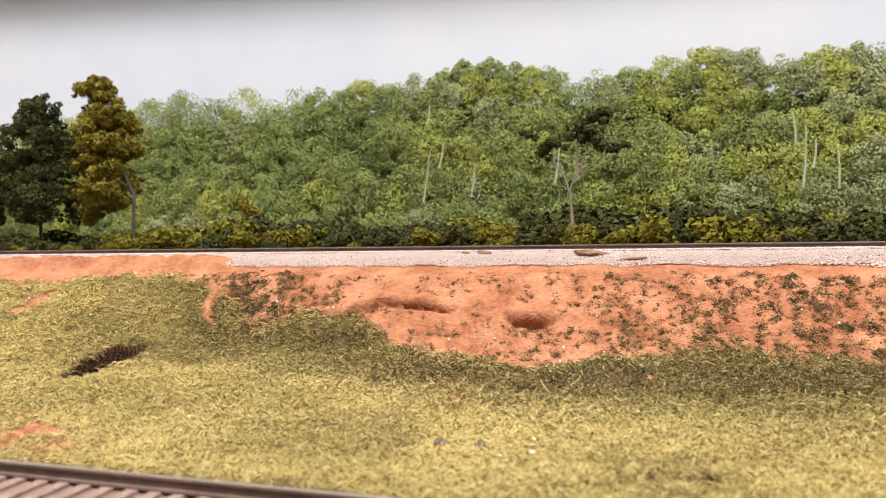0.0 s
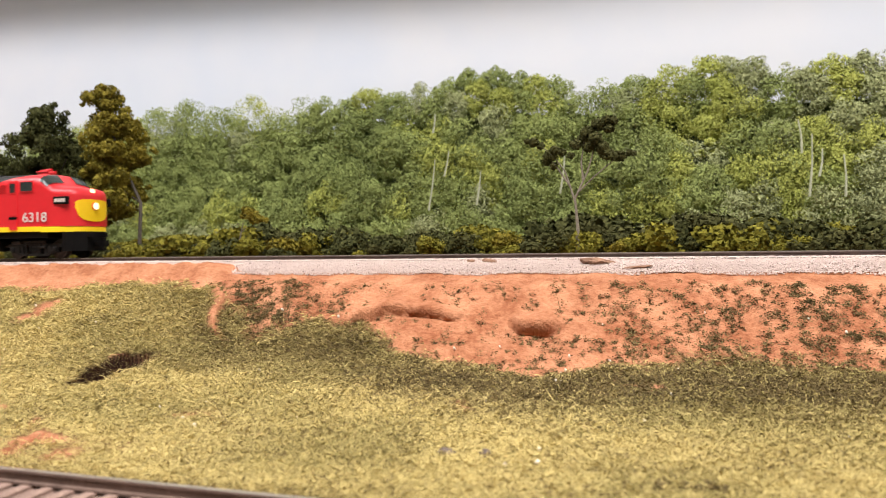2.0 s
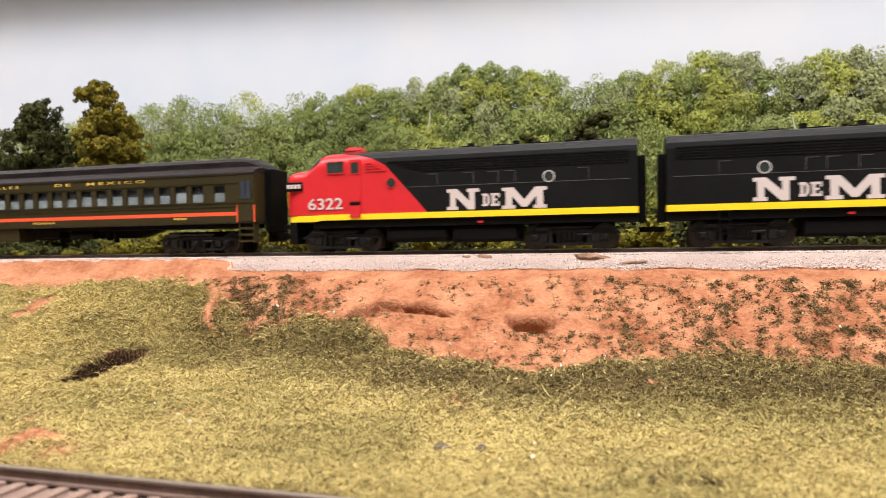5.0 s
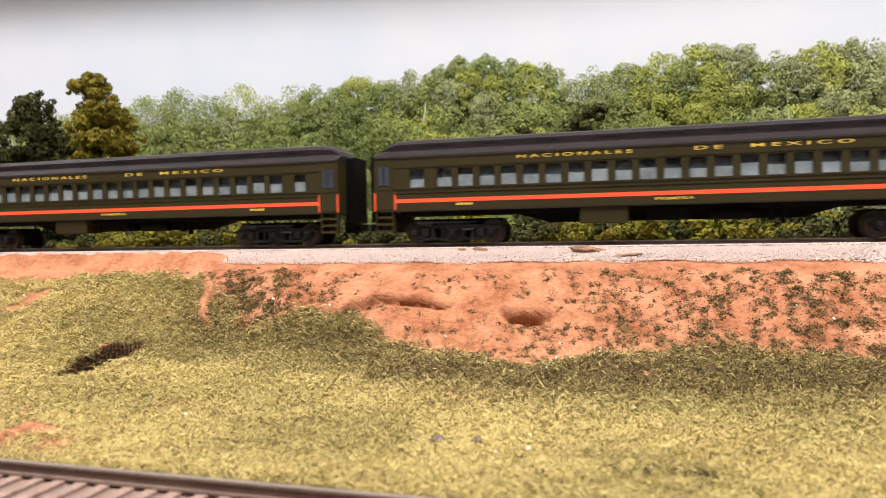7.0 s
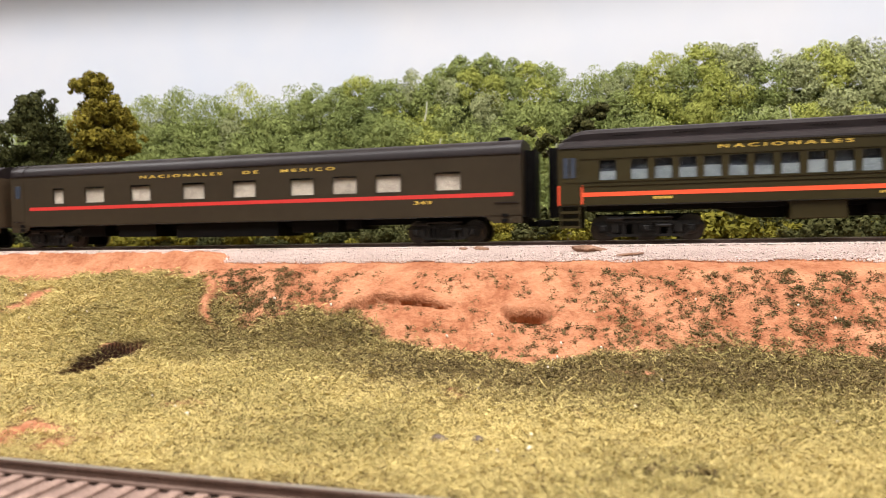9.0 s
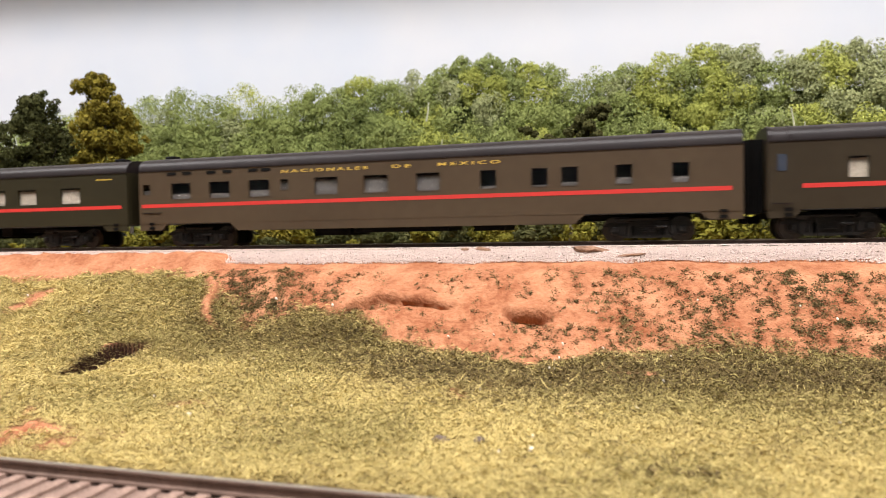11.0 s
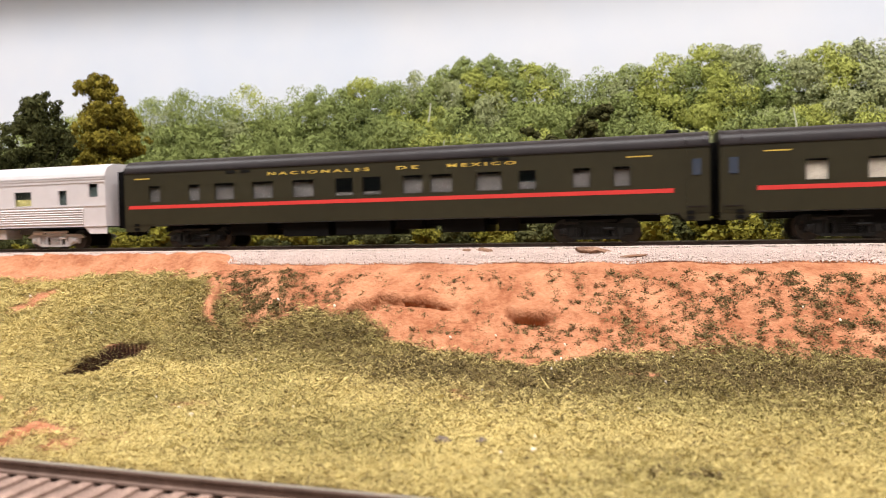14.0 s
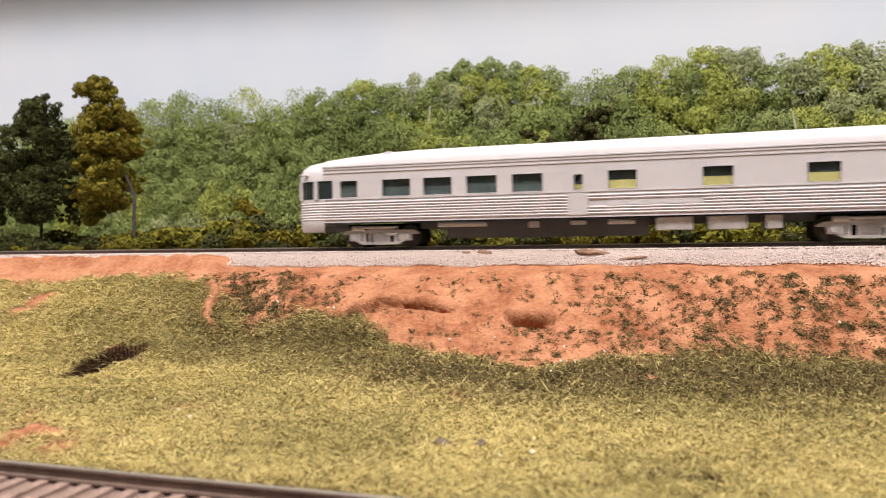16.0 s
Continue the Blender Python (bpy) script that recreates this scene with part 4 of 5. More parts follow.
        box(bm, x + half * 0.48, x + half * 0.62, y + side * 0.0006, y + side * 0.0018, r - 0.0018, r + 0.002)
        cyl(bm, (x + half * 0.3, y + side * 0.0015, r + 0.0012), 0.0007, half * 0.25, "x", 8)
        part("brake_gear", bm, material, t)
    for w in wheels:
        bm = cyl(bmesh.new(), (0, 0, 0), 0.0012, 0.0150, "y", 10)
        for side in (-1, 1):
            cyl(bm, (0, side * 0.0090, 0), r, 0.0022, "y", 26)
            cyl(bm, (0, side * 0.0076, 0), r + 0.0007, 0.0006, "y", 26)
            cyl(bm, (0, side * 0.0102, 0), r * 0.62, 0.0005, "y", 18, r * 0.5)
            for k in range(6):
                a = k * math.pi / 3
                cyl(bm, (r * 0.76 * math.cos(a), side * 0.01015, r * 0.76 * math.sin(a)), r * 0.09, 0.0003, "y", 8)
        wheels_ob = part("wheelset", bm, M["rust"], t, "dark brown wheels on one axle")
        wheels_ob.location = (x + w, 0, r)
        WHEELS.append((wheels_ob, x + w, r))
    return t


def coupler(car, x, out):
    bm = boxes((min(x, x + out * 0.006), max(x, x + out * 0.006), -0.0012, 0.0012, 0.0075, 0.0098), bevel=0.0002)
    box(bm, min(x + out * 0.005, x + out * 0.0085), max(x + out * 0.005, x + out * 0.0085), -0.0022, 0.0016, 0.0070, 0.0104, bevel=0.0004)
    c = part("coupler", bm, M["matte"], car)
    bm = bmesh.new()
    pts = [(x + out * 0.002, -0.004, 0.0085), (x + out * 0.004, -0.004, 0.005), (x + out * 0.008, -0.004, 0.0035), (x + out * 0.011, -0.004, 0.0052)]
    limb(bm, pts, 0.0004, 0.0004)
    part("air_hose", bm, M["matte"], car)


def diaphragm(car, x, out, top=0.044, material="matte"):
    bm = bmesh.new()
    for i in range(4):
        k = x + out * (0.0005 + i * 0.0011)
        g = 0.0002 * (i % 2)
        box(bm, min(k, k + out * 0.0009), max(k, k + out * 0.0009), -0.0078 + g, 0.0078 - g, 0.0115, top - g)
    box(bm, min(x + out * 0.0046, x + out * 0.0052), max(x + out * 0.0046, x + out * 0.0052), -0.0085, 0.0085, 0.0112, top + 0.0005, bevel=0.0002)
    part("diaphragm", bm, M[material], car)


def bars(car, x0, x1, z0, z1, y, material, n):
    """Small lettering too fine to read: a row of short bars."""
    bm = bmesh.new()
    w = (x1 - x0) / n
    for i in range(n):
        box(bm, x0 + i * w, x0 + (i + 0.72) * w, y - 0.0001, y, z0, z1)
    part("small_lettering", bm, M[material], car)


def spread_words(car, text_boxes, z0, z1, material):
    for text, a, b in text_boxes:
        words(text, a, b, z0, z1, -HW - 0.00004, M[material], car, space=1.5)


def fill_windows(car, wins, style):
    """A pane, a blind or seat and an added backing panel behind it, on both sides of the car."""
    for side in (-1, 1):
        for i, (a, b, c, d) in enumerate(wins):
            y = side * (HW - 0.0008)
            win = part("window", frame_rim(bmesh.new(), a, b, c, d, side * HW, 0.0003, 0.00012), M[style["rim"]], car)
            part("pane", boxes((a, b, min(y, y - side * 0.0002), max(y, y - side * 0.0002), c, d)), M["clear"], win).visible_shadow = False
            f = style["fill"][i % len(style["fill"])]
            kind = style["blind"] if f > 0 else "lounge"
            # added panel close behind the pane, so the window is not black
            if "back" in style:
                yd = side * (HW - 0.0022)
                part("window_backing", boxes((a - 0.0008, b + 0.0008, min(yd, yd - side * 0.0003), max(yd, yd - side * 0.0003), c - 0.0004, d + 0.0008)), M[style["back"]], win)
            f = abs(f)
            if f > 0:
                yb = side * (HW - 0.0013)
                part("blind", boxes((a - 0.0004, b + 0.0004, min(yb, yb - side * 0.0003), max(yb, yb - side * 0.0003), c - 0.0004, c + (d - c) * f)), M[kind], win)


def shell_common(car, half, z0, eave, wins, paint, cut=None):
    bm = bmesh.new()
    for side in (-1, 1):
        wall(bm, -half, half, z0, eave, wins, side * HW, side)
    part("body_side", bm, M[paint], car)
    for out in (-1, 1):
        x = out * half
        part("end_wall", boxes((min(x, x - out * 0.0008), max(x, x - out * 0.0008), -HW + 0.0002, HW - 0.0002, z0, eave)), M[paint], car)
    bm = boxes((-half + 0.001, half - 0.001, -HW + 0.0006, HW - 0.0006, z0 - 0.0004, z0 + 0.0010))
    box(bm, -half + 0.001, half - 0.001, -0.0006, 0.0006, z0, eave)
    part("interior", bm, M["inside"], car)


def lightweight(label, half, paint, wins, doors, text_z, stripe, style, boxes_under, extra, trucks, gold_marks, vents):
    car = thing("passenger_car", label, "train car", "passenger cars")
    z0, eave, top = 0.0128, 0.0418, 0.0492
    shell_common(car, half, z0, eave, wins, paint)
    bm = bmesh.new()
    loft(bm, [roof_ring(x, HW, eave, top) for x in (-half, -half * 0.5, 0, half * 0.5, half)])
    part("roof", bm, M["roof"], car, smooth=True)
    bm = bmesh.new()
    for side in (-1, 1):
        y = side * HW
        box(bm, -half, half, min(y, y + side * 0.0003), max(y, y + side * 0.0003), eave - 0.0003, eave + 0.0003)
    part("drip_rail", bm, M["roof"], car)
    bm = bmesh.new()
    for side in (-1, 1):
        y = side * HW
        box(bm, stripe[0], stripe[1], min(y, y + side * 0.00008), max(y, y + side * 0.00008), 0.0217, 0.0236)
    part("stripe", bm, M["crimson"], car, "bright red waist stripe")
    fill_windows(car, wins, style)
    # skirts at the ends, with the cut over the trucks
    for out, reach in extra["skirts"]:
        x = out * half
        for side in (-1, 1):
            y = side * (HW - 0.0002)
            part("skirt", prism(bmesh.new(), [(x, 0.0130), (x, 0.0092), (x - out * reach, 0.0092), (x - out * (reach + 0.004), 0.0130)], min(y, y - side * 0.0006), max(y, y - side * 0.0006)), M[paint], car)
        for z in (0.0098, 0.0122):
            part("step", boxes((x - out * 0.008 - 0.0016, x - out * 0.008 + 0.0016, -HW - 0.0002, -HW + 0.0006, z, z + 0.0014)), M["matte"], car)
    for x in doors:
        for side in (-1, 1):
            y = side * HW
            d = part("door", boxes((x - 0.0042, x + 0.0042, min(y, y + side * 0.0002), max(y, y + side * 0.0002), 0.0140, 0.0405)), M[paint], car)
            part("door_window", boxes((x - 0.0018, x + 0.0018, min(y, y + side * 0.0004), max(y, y + side * 0.0004), 0.0292, 0.0362)), M["pane"], d)
            part("kick_plate", boxes((x - 0.0042, x + 0.0042, min(y, y + side * 0.0004), max(y, y + side * 0.0004), 0.0152, 0.0156)), M["roof"], d)
        bm = bmesh.new()
        for k in (-0.005, 0.003):
            loft(bm, [roof_ring(x + k + q, HW + 0.0003, eave, top + 0.0004) for q in (0, 0.0010)])
        part("roof_rib", bm, M["roof"], car)
    w = extra["words"]
    spread_words(car, [("NACIONALES", w[0], w[1]), ("DE", w[2], w[3]), ("MEXICO", w[4], w[5])], text_z, text_z + 0.0016, "gold")
    for a, b in gold_marks:
        bars(car, a, b, 0.0380, 0.0386, -HW, "gold", 8)
    if "number" in extra:
        words(extra["number"], extra["numx"], extra["numx"] + 0.009, 0.0190, 0.0206, -HW - 0.00004, M["gold"], car, "number")
    for a, b, z_low, wide in boxes_under:
        part("equipment_box", boxes((a, b, -wide, wide, z_low, 0.0126), bevel=0.0003), M["matte"], car)
    part("underframe", boxes((-half + 0.02, half - 0.02, -0.006, 0.006, 0.0095, 0.0126)), M["matte"], car)
    for x in trucks:
        truck(car, x, (-0.0145, 0.0145), 0.0053, M["frame"], 0.040)
    for x, z in vents:
        part("vent", boxes((x - 0.0028, x + 0.0028, -HW - 0.0002, -HW + 0.0004, z, z + 0.0016)), M["matte"], car)
    for x in extra["stacks"]:
        part("roof_vent", boxes((x - 0.0032, x + 0.0032, -0.0075, -0.001, top - 0.003, top + 0.0016), bevel=0.0006), M["matte"], car)
    if extra.get("line"):
        part("grab_iron", boxes((extra["line"] - 0.006, extra["line"] + 0.006, -HW - 0.0004, -HW, 0.0186, 0.0190)), M["roof"], car)
    if extra.get("low"):
        a, b = extra["low"]
        for side in (-1, 1):
            y = side * (HW - 0.0001)
            bm = prism(bmesh.new(), [(a, 0.0130), (b, 0.0130), (b - 0.005, 0.0085), (a + 0.005, 0.0085)], min(y, y - side * 0.001), max(y, y - side * 0.001))
            part("side_skirt", bm, M[paint], car)
    for out in (-1, 1):
        diaphragm(car, out * half, out)
        coupler(car, out * half, out)
    return car


def heavyweight(label, half):
    car = thing("passenger_car", label, "train car", "passenger cars")
    z0, eave = 0.0165, 0.0425
    body = half - 0.0105
    wins = []
    n = 22
    a0, a1 = -half + 0.0187, half - 0.018
    wins.append((a0, a0 + 0.0073, 0.0277, 0.0366))
    k0, k1 = a0 + 0.0140, a1 - 0.0135
    for i in range(n - 1):
        c = k0 + 0.0035 + (k1 - k0 - 0.007) * i / (n - 2)
        wins.append((c - 0.0036, c + 0.0036, 0.0277, 0.0366))
    wins.append((a1 - 0.0066, a1, 0.0277, 0.0363))
    shell_common(car, half, z0, eave, wins, "olive")
    # lower roof curve, then the raised clerestory with rounded ends
    bm = bmesh.new()
    rings = []
    for x, d, w in ((-half, 0.0, 1.0), (-half + 0.004, 0.0010, 1.0), (half - 0.004, 0.0010, 1.0), (half, 0.0, 1.0)):
        rings.append([(x, -HW - 0.0004, eave), (x, -HW - 0.0002, eave + 0.0008), (x, -0.0150, eave + 0.0022 + d), (x, -0.0110, eave + 0.0032 + d), (x, 0.0110, eave + 0.0032 + d), (x, 0.0150, eave + 0.0022 + d), (x, HW + 0.0002, eave + 0.0008), (x, HW + 0.0004, eave)])
    part("lower_roof", loft(bm, rings), M["roof"], car, smooth=False)
    bm = bmesh.new()
    rings = []
    for x, f in ((-half + 0.0005, 0.02), (-half + 0.0025, 0.42), (-half + 0.006, 0.78), (-half + 0.011, 0.97), (-half + 0.016, 1.0), (half - 0.016, 1.0), (half - 0.011, 0.97), (half - 0.006, 0.78), (half - 0.0025, 0.42), (half - 0.0005, 0.02)):
        h0, h1 = eave + 0.0024, eave + 0.0028 + 0.0072 * f
        hw = 0.0112
        rings.append([(x, -hw, h0), (x, -hw, h0 + (h1 - h0) * 0.62), (x, -hw * 0.86, h0 + (h1 - h0) * 0.84), (x, -hw * 0.5, h1 - 0.0002), (x, 0, h1), (x, hw * 0.5, h1 - 0.0002), (x, hw * 0.86, h0 + (h1 - h0) * 0.84), (x, hw, h0 + (h1 - h0) * 0.62), (x, hw, h0)])
    part("clerestory", loft(bm, rings), M["roof"], car, smooth=False)
    for i in range(9):
        x = -half + 0.03 + i * (2 * half - 0.06) / 8
        for y in (-0.0116, 0.0110):
            part("clerestory_vent", boxes((x - 0.006, x + 0.006, y + 0.0002, y + 0.0005, eave + 0.0060, eave + 0.0066)), M["roof"], car)
    for side in (-1, 1):
        y = side * HW
        lo, hi = min(y, y + side * 0.0003), max(y, y + side * 0.0003)
        for z in (z0, 0.0250, 0.0268, 0.0374, eave - 0.0006):
            part("belt_rail", boxes((-body, body, lo, hi, z, z + 0.0004)), M["olive"], car)
    bm = bmesh.new()
    y = -HW - 0.0002
    for side in (-1, 1):
        y = side * HW
        lo, hi = min(y, y + side * 0.0001), max(y, y + side * 0.0001)
        box(bm, -body, body, lo, hi, 0.0203, 0.0222)
        for x in (-body, body - 0.0006, -half, half - 0.0008):
            box(bm, x, x + 0.0008, lo, hi, 0.0165, 0.0256)
    part("stripe", bm, M["orange"], car, "orange-red waist stripe and door edges")
    fill_windows(car, wins, {"rim": "olive", "fill": [0.45, 0.5, 0.62, 0.5, 0.58, 0.5], "blind": "shade_g", "back": "dim_backing"})
    for out in (-1, 1):
        x = out * (half - 0.0053)
        for side in (-1, 1):
            y = side * HW
            d = part("door", boxes((x - 0.0042, x + 0.0042, min(y, y + side * 0.0002), max(y, y + side * 0.0002), 0.0172, 0.0415)), M["olive"], car)
            part("door_rail", boxes((x - 0.0040, x + 0.0040, min(y, y + side * 0.0004), max(y, y + side * 0.0004), 0.0268, 0.0271)), M["olive"], d)
            for k in (-0.0016, 0.0016):
                part("door_window", boxes((x + k - 0.0012, x + k + 0.0012, min(y, y + side * 0.0004), max(y, y + side * 0.0004), 0.0290, 0.0382)), M["pane"], d)
            stair = part("stairwell", boxes((x - 0.0042, x + 0.0042, min(y - side * 0.0050, y - side * 0.0044), max(y - side * 0.0050, y - side * 0.0044), 0.0062, z0)), M["olive"], car)
            for i in range(3):
                part("step", boxes((x - 0.0042, x + 0.0042, min(y - side * 0.0044, y - side * 0.0003), max(y - side * 0.0044, y - side * 0.0003), 0.0060 + i * 0.0034, 0.0072 + i * 0.0034)), M["olive"], stair)
            for k in (-0.0046, 0.0040):
                part("stair_side", boxes((x + k, x + k + 0.0006, min(y - side * 0.0050, y - side * 0.0002), max(y - side * 0.0050, y - side * 0.0002), 0.0058, z0)), M["olive"], stair)
        diaphragm(car, out * half, out, 0.0445)
        coupler(car, out * half, out)
        truck(car, out * (half - 0.039), (-0.0191, 0.0, 0.0191), 0.0056, M["frame"], 0.050)
    spread_words(car, [("NACIONALES", -0.0685, -0.0165), ("DE", 0.0098, 0.0212), ("MEXICO", 0.0325, 0.0717)], 0.0397, 0.0413, "gold")
    words("PRIMERA", -0.0068, 0.0096, 0.0183, 0.0195, -HW - 0.00004, M["gold"], car)
    for x in (-half + 0.042, half - 0.050):
        bars(car, x, x + 0.0085, 0.0186, 0.0197, -HW, "gold", 4)
    # fish-belly sill and equipment
    bm = bmesh.new()
    prism(bm, [(-half + 0.06, 0.0166), (half - 0.06, 0.0166), (half - 0.085, 0.0095), (-half + 0.085, 0.0095)], -0.003, 0.003)
    box(bm, -half + 0.012, half - 0.012, -0.0125, 0.0125, 0.0140, 0.0164)
    part("underframe", bm, M["matte"], car)
    part("battery_box", boxes((-0.0400, -0.0185, -0.0165, -0.004, 0.0085, 0.0162), bevel=0.0004), M["olive"], car, "olive battery box")
    bm = cyl(bmesh.new(), (0.0245, -0.0115, 0.0118), 0.0028, 0.0165, "x", 14)
    cyl(bm, (0.0245, -0.0115, 0.0118), 0.0029, 0.0008, "x", 14)
    part("air_tank", bm, M["matte"], car)
    part("brake_cylinder", boxes((0.040, 0.0425, -0.0120, -0.009, 0.0085, 0.0150), (0.045, 0.047, -0.0120, -0.009, 0.0070, 0.0150), bevel=0.0003), M["matte"], car)
    part("equipment_box", boxes((-0.010, 0.008, -0.0140, -0.004, 0.0100, 0.0150), bevel=0.0004), M["matte"], car)
    return car


def slab_letter(kind, x0, x1, z0, z1):
    """Slab-serif shapes of the road's mark, as outlines."""
    w, h = x1 - x0, z1 - z0
    if kind == "N":
        p = [(0, 0), (0.34, 0), (0.34, 0.16), (0.27, 0.16), (0.27, 0.62), (0.66, 0), (0.86, 0), (0.86, 0.84), (1, 0.84), (1, 1), (0.62, 1), (0.62, 0.84), (0.69, 0.84), (0.69, 0.42), (0.32, 1), (0, 1), (0, 0.84), (0.10, 0.84), (0.10, 0.16), (0, 0.16)]
    elif kind == "M":
        p = [(0, 0), (0.30, 0), (0.30, 0.16), (0.23, 0.16), (0.23, 0.60), (0.44, 0.08), (0.56, 0.08), (0.77, 0.60), (0.77, 0.16), (0.70, 0.16), (0.70, 0), (1, 0), (1, 0.16), (0.92, 0.16), (0.92, 0.84), (1, 0.84), (1, 1), (0.74, 1), (0.5, 0.42), (0.26, 1), (0, 1), (0, 0.84), (0.08, 0.84), (0.08, 0.16), (0, 0.16)]
    elif kind == "E":
        p = [(0, 0), (1, 0), (1, 0.34), (0.82, 0.34), (0.82, 0.18), (0.45, 0.18), (0.45, 0.42), (0.75, 0.42), (0.75, 0.58), (0.45, 0.58), (0.45, 0.82), (0.82, 0.82), (0.82, 0.66), (1, 0.66), (1, 1), (0, 1), (0, 0.84), (0.15, 0.84), (0.15, 0.16), (0, 0.16)]
    else:
        p = [(0, 0), (0.68, 0), (1, 0.26), (1, 0.74), (0.68, 1), (0, 1), (0, 0.84), (0.15, 0.84), (0.15, 0.55), (0.45, 0.55), (0.45, 0.82), (0.58, 0.82), (0.70, 0.68), (0.70, 0.32), (0.58, 0.18), (0.45, 0.18), (0.45, 0.54), (0.15, 0.54), (0.15, 0.16), (0, 0.16)]
    return [(x0 + a * w, z0 + b * h) for a, b in p]


RED_X = [0.0060, 0.0078, 0.0241, 0.0290, 0.0371, 0.0470, 0.0595]
RED_Z = [0.0160, 0.0198, 0.0377, 0.0431, 0.0472, 0.0493, 0.0508]


def loco_ring(x, w, low, shoulder, top, n=10, cut=None):
    """Half-round section of the carbody; with cut, x follows the paint's slanting edge."""
    pts = [(-w, low), (-w, low + (shoulder - low) * 0.25), (-w, low + (shoulder - low) * 0.5), (-w, low + (shoulder - low) * 0.75), (-w, shoulder - 0.001)]
    for i in range(n + 1):
        a = math.pi * i / n
        c = math.cos(a)
        pts.append((-w * math.copysign(abs(c) ** 0.62, c), shoulder + (top - shoulder) * math.sin(a) ** 0.85))
    pts += [(w, shoulder - 0.001), (w, low + (shoulder - low) * 0.75), (w, low + (shoulder - low) * 0.5), (w, low + (shoulder - low) * 0.25), (w, low)]
    return [((float(np.interp(z, RED_Z, RED_X)) if cut else x), y, z) for y, z in pts]


def locomotive(label, number, flip):
    car = thing("diesel_locomotive", label, "locomotive", "locomotives")
    sg = -1 if flip else 1
    low, sh, top, R = 0.0192, 0.0440, 0.0512, -0.0915
    yc = -HW * sg

    def put(name, bm, m, parent=car, label="", smooth=False):
        if flip:
            bmesh.ops.rotate(bm, verts=bm.verts, cent=(0, 0, 0), matrix=Matrix.Rotation(math.pi, 3, "Z"))
        return part(name, bm, M[m], parent, label, smooth)

    put("hood", loft(bmesh.new(), [loco_ring(x, HW, low, sh, top) for x in (R, -0.06, -0.03, -0.006)] + [loco_ring(0, HW, low, sh, top, cut=True)], caps=True), "black", label="satin black carbody", smooth=False)
    rings = [loco_ring(0, HW + 0.00002, low, sh, top, cut=True)]
    rings += [[(p[0] + (0.0598 - p[0]) * k, p[1], p[2]) for p in rings[0]] for k in (0.35, 0.7)]
    rings += [loco_ring(x, w, low, s_, t_) for x, w, s_, t_ in ((0.0600, HW, sh, top), (0.0628, HW, 0.0440, 0.0508), (0.0658, HW * 0.99, 0.0437, 0.0496), (0.0708, HW * 0.985, 0.0402, 0.0444), (0.0728, HW * 0.97, 0.0386, 0.0432), (0.0785, HW * 0.94, 0.0382, 0.0428), (0.0822, HW * 0.87, 0.0380, 0.0424), (0.0848, HW * 0.74, 0.0376, 0.0417), (0.0864, HW * 0.52, 0.0368, 0.0402), (0.0873, HW * 0.25, 0.0355, 0.0378))]
    put("cab", loft(bmesh.new(), rings), "red", label="bright red cab and nose", smooth=True)
    # yellow sill stripe, stepped down a little at the nose
    bm = boxes((R, 0.0655, -HW - 0.0002, HW + 0.0002, 0.0163, 0.0192))
    loft(bm, [[(x, -w, 0.0158), (x, -w, 0.0190), (x, w, 0.0190), (x, w, 0.0158)] for x, w in ((0.0655, HW + 0.0002), (0.0728, HW * 0.97 + 0.0002), (0.0775, HW * 0.93 + 0.0002), (0.0812, HW * 0.86 + 0.0002), (0.0841, HW * 0.73 + 0.0002), (0.0860, HW * 0.52), (0.0869, HW * 0.27))])
    put("sill_stripe", bm, "yellow", label="yellow sill stripe")
    # yellow nose wings below the headlight
    for side in (-1, 1):
        cols = [(0.0855, HW * 0.70), (0.0864, HW * 0.62), (0.0872, HW * 0.48), (0.0879, HW * 0.25), (0.0881, 0.0)]
        lows, tops = (0.0300, 0.0255, 0.0232, 0.0222, 0.0220), (0.0332, 0.0344, 0.0350, 0.0352, 0.0352)
        bm = bmesh.new()
        a = [bm.verts.new((x, side * w, z)) for (x, w), z in zip(cols, lows)]
        b = [bm.verts.new((x, side * w, z)) for (x, w), z in zip(cols, tops)]
        for k in range(4):
            bm.faces.new((a[k], a[k + 1], b[k + 1], b[k]))
        bmesh.ops.solidify(bm, geom=bm.faces[:], thickness=0.0003)
        put("nose_wing", bm, "yellow", label="yellow wing on the nose")
    for z, r, x in ((0.0400, 0.0022, 0.0842), (0.0312, 0.0024, 0.0868)):
        h = put("headlight", cyl(bmesh.new(), (x, 0, z), r, 0.0040, "x", 20), "red")
        put("lens", cyl(bmesh.new(), (x + 0.0022, 0, z), r * 0.82, 0.0006, "x", 20), "lens" if flip else "glow", h)
    # glazing
    for side in (-1, 1):
        for a, b, c, d in ((0.0430, 0.0472, 0.0396, 0.0450), (0.0511, 0.0602, 0.0402, 0.0456)):
            y = side * (HW + 0.0004)
            w = put("cab_window", frame_rim(bmesh.new(), a, b, c, d, y, 0.0004, 0.0002), "red")
            put("pane", boxes((a, b, y - 0.0001, y + 0.0001, c, d)), "glass", w)
        # windshield half, bent round the corner of the cab
        w = bmesh.new()
        rows_ = []
        for k in range(5):
            x = 0.0643 + 0.0056 * k / 4
            wide, s_, t_ = (float(np.interp(x, (0.0628, 0.0658, 0.0708), q)) for q in ((HW, HW * 0.99, HW * 0.985), (0.0440, 0.0437, 0.0402), (0.0508, 0.0496, 0.0444)))
            rows_.append([w.verts.new((x + 0.0003, side * wide * 1.012 * math.cos(a) ** 0.62, s_ + (t_ - s_) * math.sin(a) ** 0.85 + 0.0003)) for a in np.linspace(0.22, 1.45, 8)])
